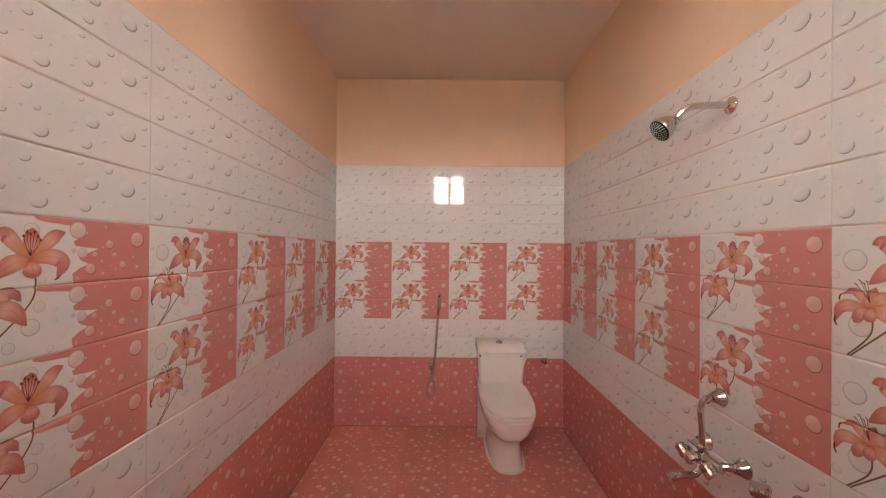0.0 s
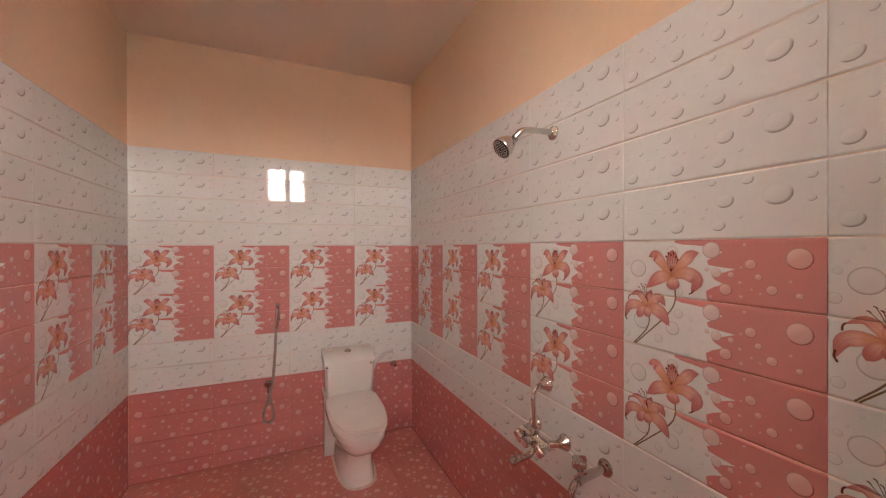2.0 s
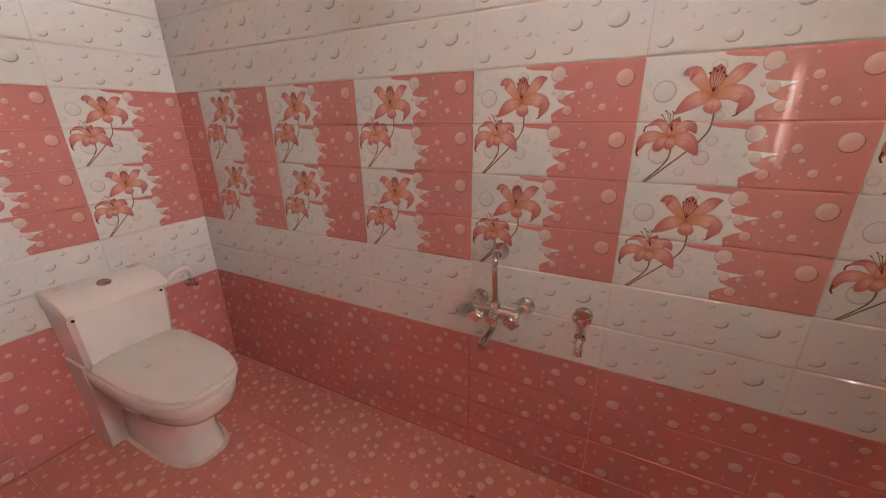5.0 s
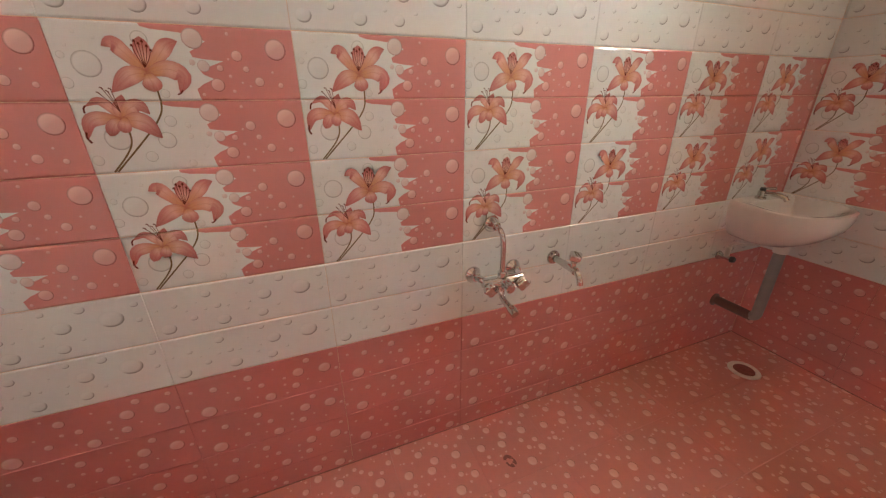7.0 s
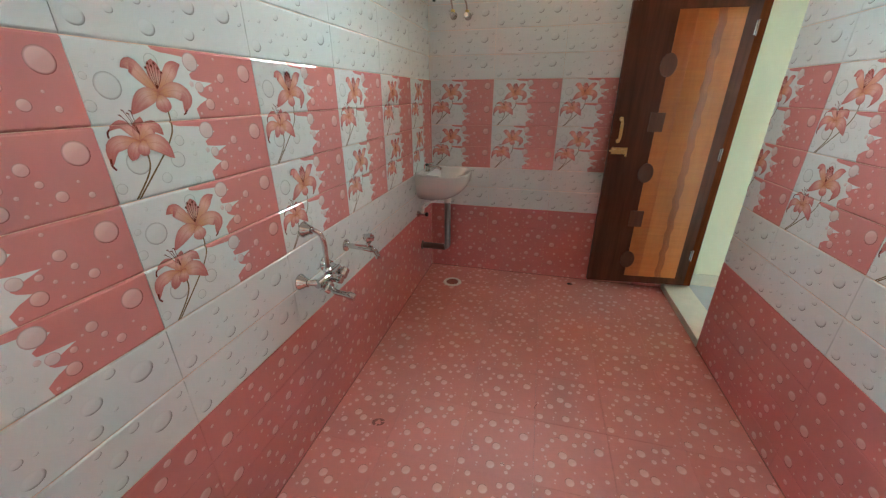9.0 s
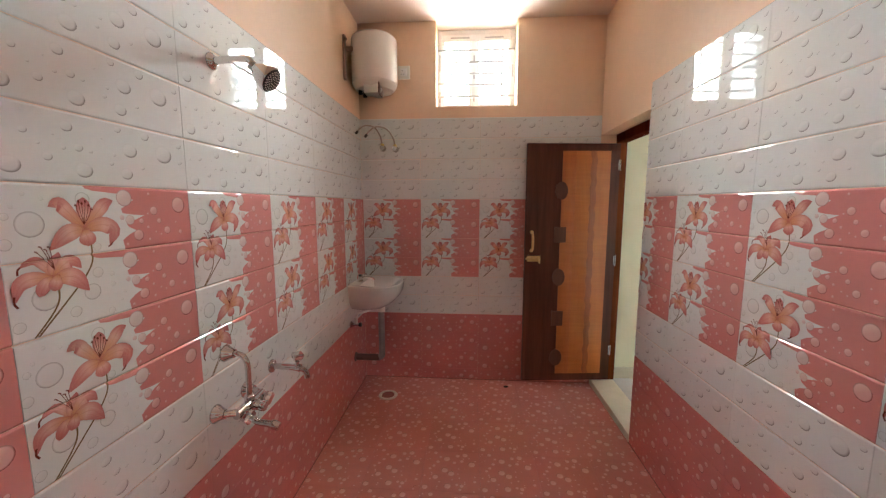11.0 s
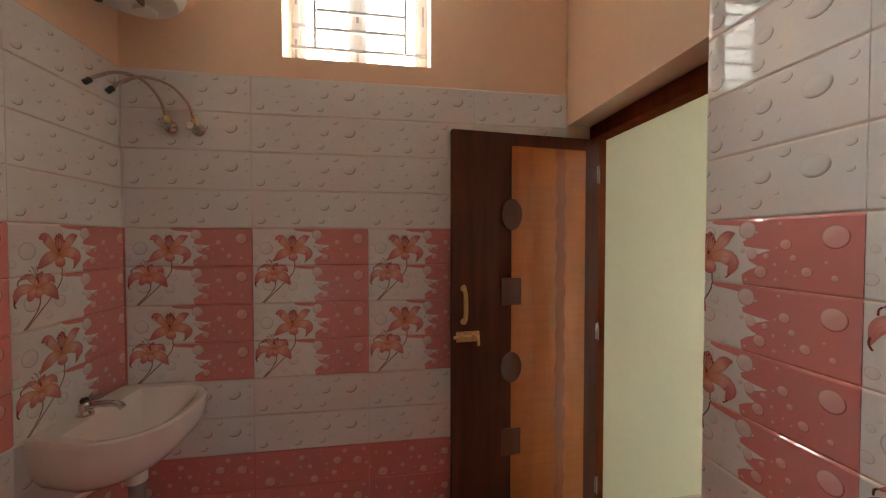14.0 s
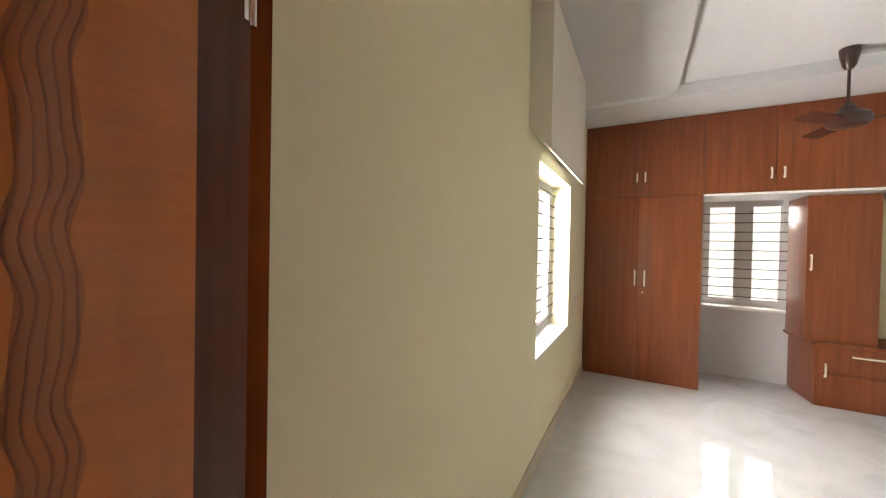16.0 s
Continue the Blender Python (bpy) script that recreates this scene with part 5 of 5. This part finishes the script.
def lily():
    """The printed pair of lilies, as (height, material, polygon, uv) in metres on the tile."""
    out = []
    P = lambda u, v: (u * TW, v * TH)

    count = [0]

    def put(quads, level, material):
        count[0] += 1
        if material == "petal":
            for q, uv in quads:
                a, b_, c_, d_ = q
                grow = lambda m, n: (m[0] + (m[0] - n[0]) * 0.012, m[1] + (m[1] - n[1]) * 0.012)
                out.append((level + 0.12 * count[0] - 0.06, "petal_edge", [grow(a, d_), grow(b_, c_), grow(c_, b_), grow(d_, a)], None))
        for q, uv in quads:
            out.append((level + 0.12 * count[0], material, q, uv))
    put(stroke([P(0.352, 0.60), P(0.350, 0.46), P(0.320, 0.37), P(0.261, 0.267), P(0.091, 0.01)], 0.0036), 2, "stem")
    put(stroke([P(0.190, 0.33), P(0.185, 0.22), P(0.150, 0.13), P(0.078, 0.01)], 0.0036), 2, "stem")
    c = P(0.330, 0.685)
    put(petal([c, P(0.334, 0.80), P(0.337, 0.915)], 0.029, True), 2, "petal")
    put(petal([c, P(0.262, 0.815), P(0.226, 0.872), P(0.186, 0.850)], 0.027), 2, "petal")
    put(petal([c, P(0.404, 0.815), P(0.442, 0.872), P(0.484, 0.893)], 0.027), 2, "petal")
    put(petal([c, P(0.255, 0.665), P(0.172, 0.560)], 0.032), 2, "petal")
    put(petal([c, P(0.415, 0.715), P(0.474, 0.660), P(0.444, 0.552)], 0.033), 2, "petal")
    put(petal([c, P(0.338, 0.63), P(0.339, 0.562)], 0.034, True), 2, "petal")
    for du, dv in ((-0.030, 0.17), (-0.016, 0.20), (-0.002, 0.185), (0.014, 0.20), (0.028, 0.17), (0.040, 0.145)):
        a, e = P(0.328, 0.72), P(0.330 + du, 0.69 + dv)
        put(stroke([a, ((a[0] + e[0]) / 2 + du * 0.06, (a[1] + e[1]) / 2), e], 0.0013), 3, "stamen")
        put(stroke([(e[0] - 0.0018, e[1] - 0.003), (e[0], e[1] + 0.0015), (e[0] + 0.0016, e[1] - 0.004)], 0.0024), 3, "stamen")
    c = P(0.176, 0.372)
    put(petal([c, P(0.150, 0.45), P(0.108, 0.505), P(0.052, 0.470)], 0.017), 2, "petal")
    put(petal([c, P(0.185, 0.46), P(0.205, 0.545)], 0.026), 2, "petal")
    put(petal([c, P(0.215, 0.45), P(0.262, 0.470), P(0.294, 0.412)], 0.026), 2, "petal")
    put(petal([c, P(0.100, 0.392), P(0.046, 0.362), P(0.022, 0.250)], 0.026), 2, "petal")
    put(petal([c, P(0.255, 0.358), P(0.318, 0.240)], 0.034), 2, "petal")
    put(petal([c, P(0.140, 0.345), P(0.110, 0.268)], 0.024, True), 2, "petal")
    put(petal([P(0.192, 0.395), P(0.180, 0.34), P(0.166, 0.288)], 0.024, True), 2, "petal")
    for du, dv in ((-0.065, 0.15), (-0.048, 0.18), (-0.030, 0.16), (-0.016, 0.175)):
        a, e = P(0.180, 0.43), P(0.186 + du, 0.405 + dv)
        put(stroke([a, ((a[0] + e[0]) / 2, (a[1] + e[1]) / 2 + 0.002), e], 0.0013), 3, "stamen")
        put(stroke([(e[0] - 0.004, e[1] + 0.002), (e[0], e[1] + 0.001), (e[0] + 0.001, e[1] - 0.002)], 0.0024), 3, "stamen")
    put(stroke([P(0.056, 0.475), P(0.046, 0.458), P(0.044, 0.425)], 0.0035), 3, "stamen")
    put(stroke([P(0.024, 0.30), P(0.020, 0.26), P(0.032, 0.225)], 0.004), 3, "stamen")
    put(stroke([P(0.458, 0.575), P(0.448, 0.555), P(0.432, 0.543)], 0.0032), 3, "stamen")
    return out


LILY = lily()
FLOOR_W = 0.30
FLOOR_DROPS = drops(11, FLOOR_W, FLOOR_W, 44, 0.0205)
TILE_MESHES = {}


def tile_mesh(kind, u0, u1, v0, v1):
    """One tile in its own plane: x along the wall, y up, z out of it; cut to the given part of the whole tile."""
    key = (kind, round(u0, 3), round(u1, 3), round(v0, 3), round(v1, 3))
    if key in TILE_MESHES:
        return TILE_MESHES[key]
    base = {"white": "tile_white", "lily": "tile_white", "red": "tile_red", "floor": "tile_floor"}[kind]
    names = [base, "tile_pink", "drop_white", "drop_ring", "drop_edge", "drop_pink", "drop_red", "drop_floor", "petal", "petal_edge", "stem", "stamen", "grout"]
    verts, faces, slots, uvs = [], [], [], []

    def face(pts, material, uv=None):
        k = len(verts)
        verts.extend(pts)
        faces.append(list(range(k, k + len(pts))))
        slots.append(names.index(material))
        uvs.extend(uv(p[0], p[1]) if uv else (p[0], p[1]) for p in pts)

    def flat(poly, level, material, uv=None, rect=None):
        for (y0, y1, z0, z1) in bands:
            cut = clip(poly, rect[0], rect[1], y0, y1)
            if cut:
                face([(x, y, z0 + (y - y0) / (y1 - y0) * (z1 - z0) + level * 0.00025) for x, y in cut], material, uv)
    floor_tile = kind == "floor"
    ridges = [(0.0, FLOOR_W)] if floor_tile else [(0.0, PH), (PH, TH)]
    gap, lip, deep = {"floor": (0.0004, 0.0006, 0.0006), "red": (0.0004, 0.0032, 0.0014)}.get(kind, (0.0004, 0.0050, 0.0034))
    for k, (a, b) in enumerate(ridges):
        a, b = max(a, v0), min(b, v1)
        if b - a < 0.012:
            continue
        o = (u0 + gap, u1 - gap, a + gap, b - gap)
        side = lip if floor_tile else 0.0004
        r = (o[0] + side, o[1] - side, o[2] + lip, o[3] - lip)
        bands = [(r[2], r[3], 0, 0)]
        if not floor_tile:
            zm = -deep * 0.28
            y1, y2 = (o[2] + r[2]) / 2, (o[3] + r[3]) / 2
            bands += [(o[2], y1, -deep, zm), (y1, r[2], zm, 0), (r[3], y2, 0, zm), (y2, o[3], zm, -deep)]
        face([(r[0], r[2], 0), (r[1], r[2], 0), (r[1], r[3], 0), (r[0], r[3], 0)], base)
        for yo, yi in ((o[2], r[2]), (o[3], r[3])):
            ym, zm = yo + (yi - yo) * 0.5, -deep * 0.28
            face([(o[0], yo, -deep), (o[1], yo, -deep), (o[1], ym, zm), (o[0], ym, zm)][::1 if yo < yi else -1], base)
            face([(o[0], ym, zm), (o[1], ym, zm), (r[1], yi, 0), (r[0], yi, 0)][::1 if yo < yi else -1], base)
        lm, rm = base, "tile_pink" if kind == "lily" and r[1] > 0.7 * TW else base
        face([(o[0], o[3], -deep), (o[0], o[2], -deep), (r[0], r[2], 0), (r[0], r[3], 0)], lm)
        face([(o[1], o[2], -deep), (o[1], o[3], -deep), (r[1], r[3], 0), (r[1], r[2], 0)], rm)
        for p, q, m in (((o[0], o[2]), (o[1], o[2]), base), ((o[1], o[2]), (o[1], o[3]), rm), ((o[1], o[3]), (o[0], o[3]), base), ((o[0], o[3]), (o[0], o[2]), lm)):
            face([(*q, -deep), (*p, -deep), (*p, -T), (*q, -T)], m)
        full = ridges[k]
        if kind == "white":
            for x, y, rr in WHITE_DROPS:
                d, uv = disc(x * TW, full[0] + y * PH, rr, 0.86)
                flat(d, 1, "drop_white", uv, r)
        elif kind == "red":
            for x, y, rr in RED_DROPS:
                d, uv = disc(x, full[0] + y, rr, 0.92)
                flat(d, 1, "drop_red", uv, r)
        elif kind == "floor":
            for x, y, rr in FLOOR_DROPS:
                d, uv = disc(x, y, rr)
                flat(d, 1, "drop_floor", uv, r)
        else:
            flat([(x * TW, full[0] + y * PH) for x, y in JAG], 1, "tile_pink", None, r)
            for x, y, rr in RING_DROPS[1 - k]:
                d, uv = disc(x * TW, full[0] + y * PH, rr)
                flat(d, 1, "drop_ring", uv, r)
            for x, y, rr in PINK_DROPS:
                d, uv = disc(x * TW, full[0] + y * PH, rr)
                flat(d, 2, "drop_pink", uv, r)
            for x, y, rr in EDGE_DROPS:
                d, uv = disc(x * TW, full[0] + y * PH, rr)
                flat(d, 2, "drop_edge", uv, r)
            for level, m, poly, uv in LILY:
                flat(poly, level, m, uv, r)
    me = bpy.data.meshes.new("tile")
    me.from_pydata(verts, [], faces)
    me.uv_layers.new(name="UVMap").data.foreach_set("uv", [c for q in uvs for c in q])
    me.polygons.foreach_set("material_index", slots)
    for n in names:
        me.materials.append(M[n])
    me.update()
    TILE_MESHES[key] = me
    return me


# rows of wall tiles from the floor up: kind, the tile's lower edge, its cut
ROWS_UP = [("red", -0.06, 0.05, 0.30), ("red", 0.24, 0, 0.30), ("white", 0.54, 0, 0.30), ("lily", 0.84, 0, 0.30), ("lily", 1.14, 0, 0.30), ("white", 1.44, 0, 0.30), ("white", 1.74, 0, 0.30)]


def tile_wall(wall, origin, right, phase, length):
    """Tiles from origin along the way right; phase: where the first whole tile starts."""
    right = Vector(right)
    out = right.cross(Vector((0, 0, 1)))
    turn = Matrix((right, Vector((0, 0, 1)), out)).transposed().to_4x4()
    k = -1
    while phase + k * TW < length:
        s = phase + k * TW
        u0, u1 = max(0.0, -s), min(TW, length - s)
        k += 1
        if u1 - u0 < 0.006:
            continue
        for kind, z, v0, v1 in ROWS_UP:
            ob = new("tile", tile_mesh(kind, u0, u1, v0, v1))
            ob.matrix_world = Matrix.Translation(Vector(origin) + right * s + Vector((0, 0, z))) @ turn
            ob.parent = wall


tile_wall(wall_east, (XR, YB, 0), (0, -1, 0), YB - 1.35, YB - YW)
tile_wall(wall_north, (XL, YB, 0), (1, 0, 0), -0.445 - TW - XL, XR - XL)
tile_wall(wall_south, (XR, YW, 0), (-1, 0, 0), XR - 0.441 - TW, XR - XL)
tile_wall(wall_west, (XL, DOOR_Y, 0), (0, 1, 0), (1.52 - 6 * TW) - DOOR_Y, YB - DOOR_Y)
floor_ob = bpy.data.objects["floor"]
for i in range(-3, 4):
    for j in range(-7, 7):
        x, y = 0.0 + i * FLOOR_W, 0.01 + j * FLOOR_W
        u0, u1 = max(0, XL - x), min(FLOOR_W, XR - x)
        v0, v1 = max(0, YW - y), min(FLOOR_W, YB - y)
        if u1 - u0 > 0.01 and v1 - v0 > 0.01:
            ob = new("tile", tile_mesh("floor", u0, u1, v0, v1))
            ob.matrix_world = Matrix.Translation((x, y, 0))
            ob.parent = floor_ob
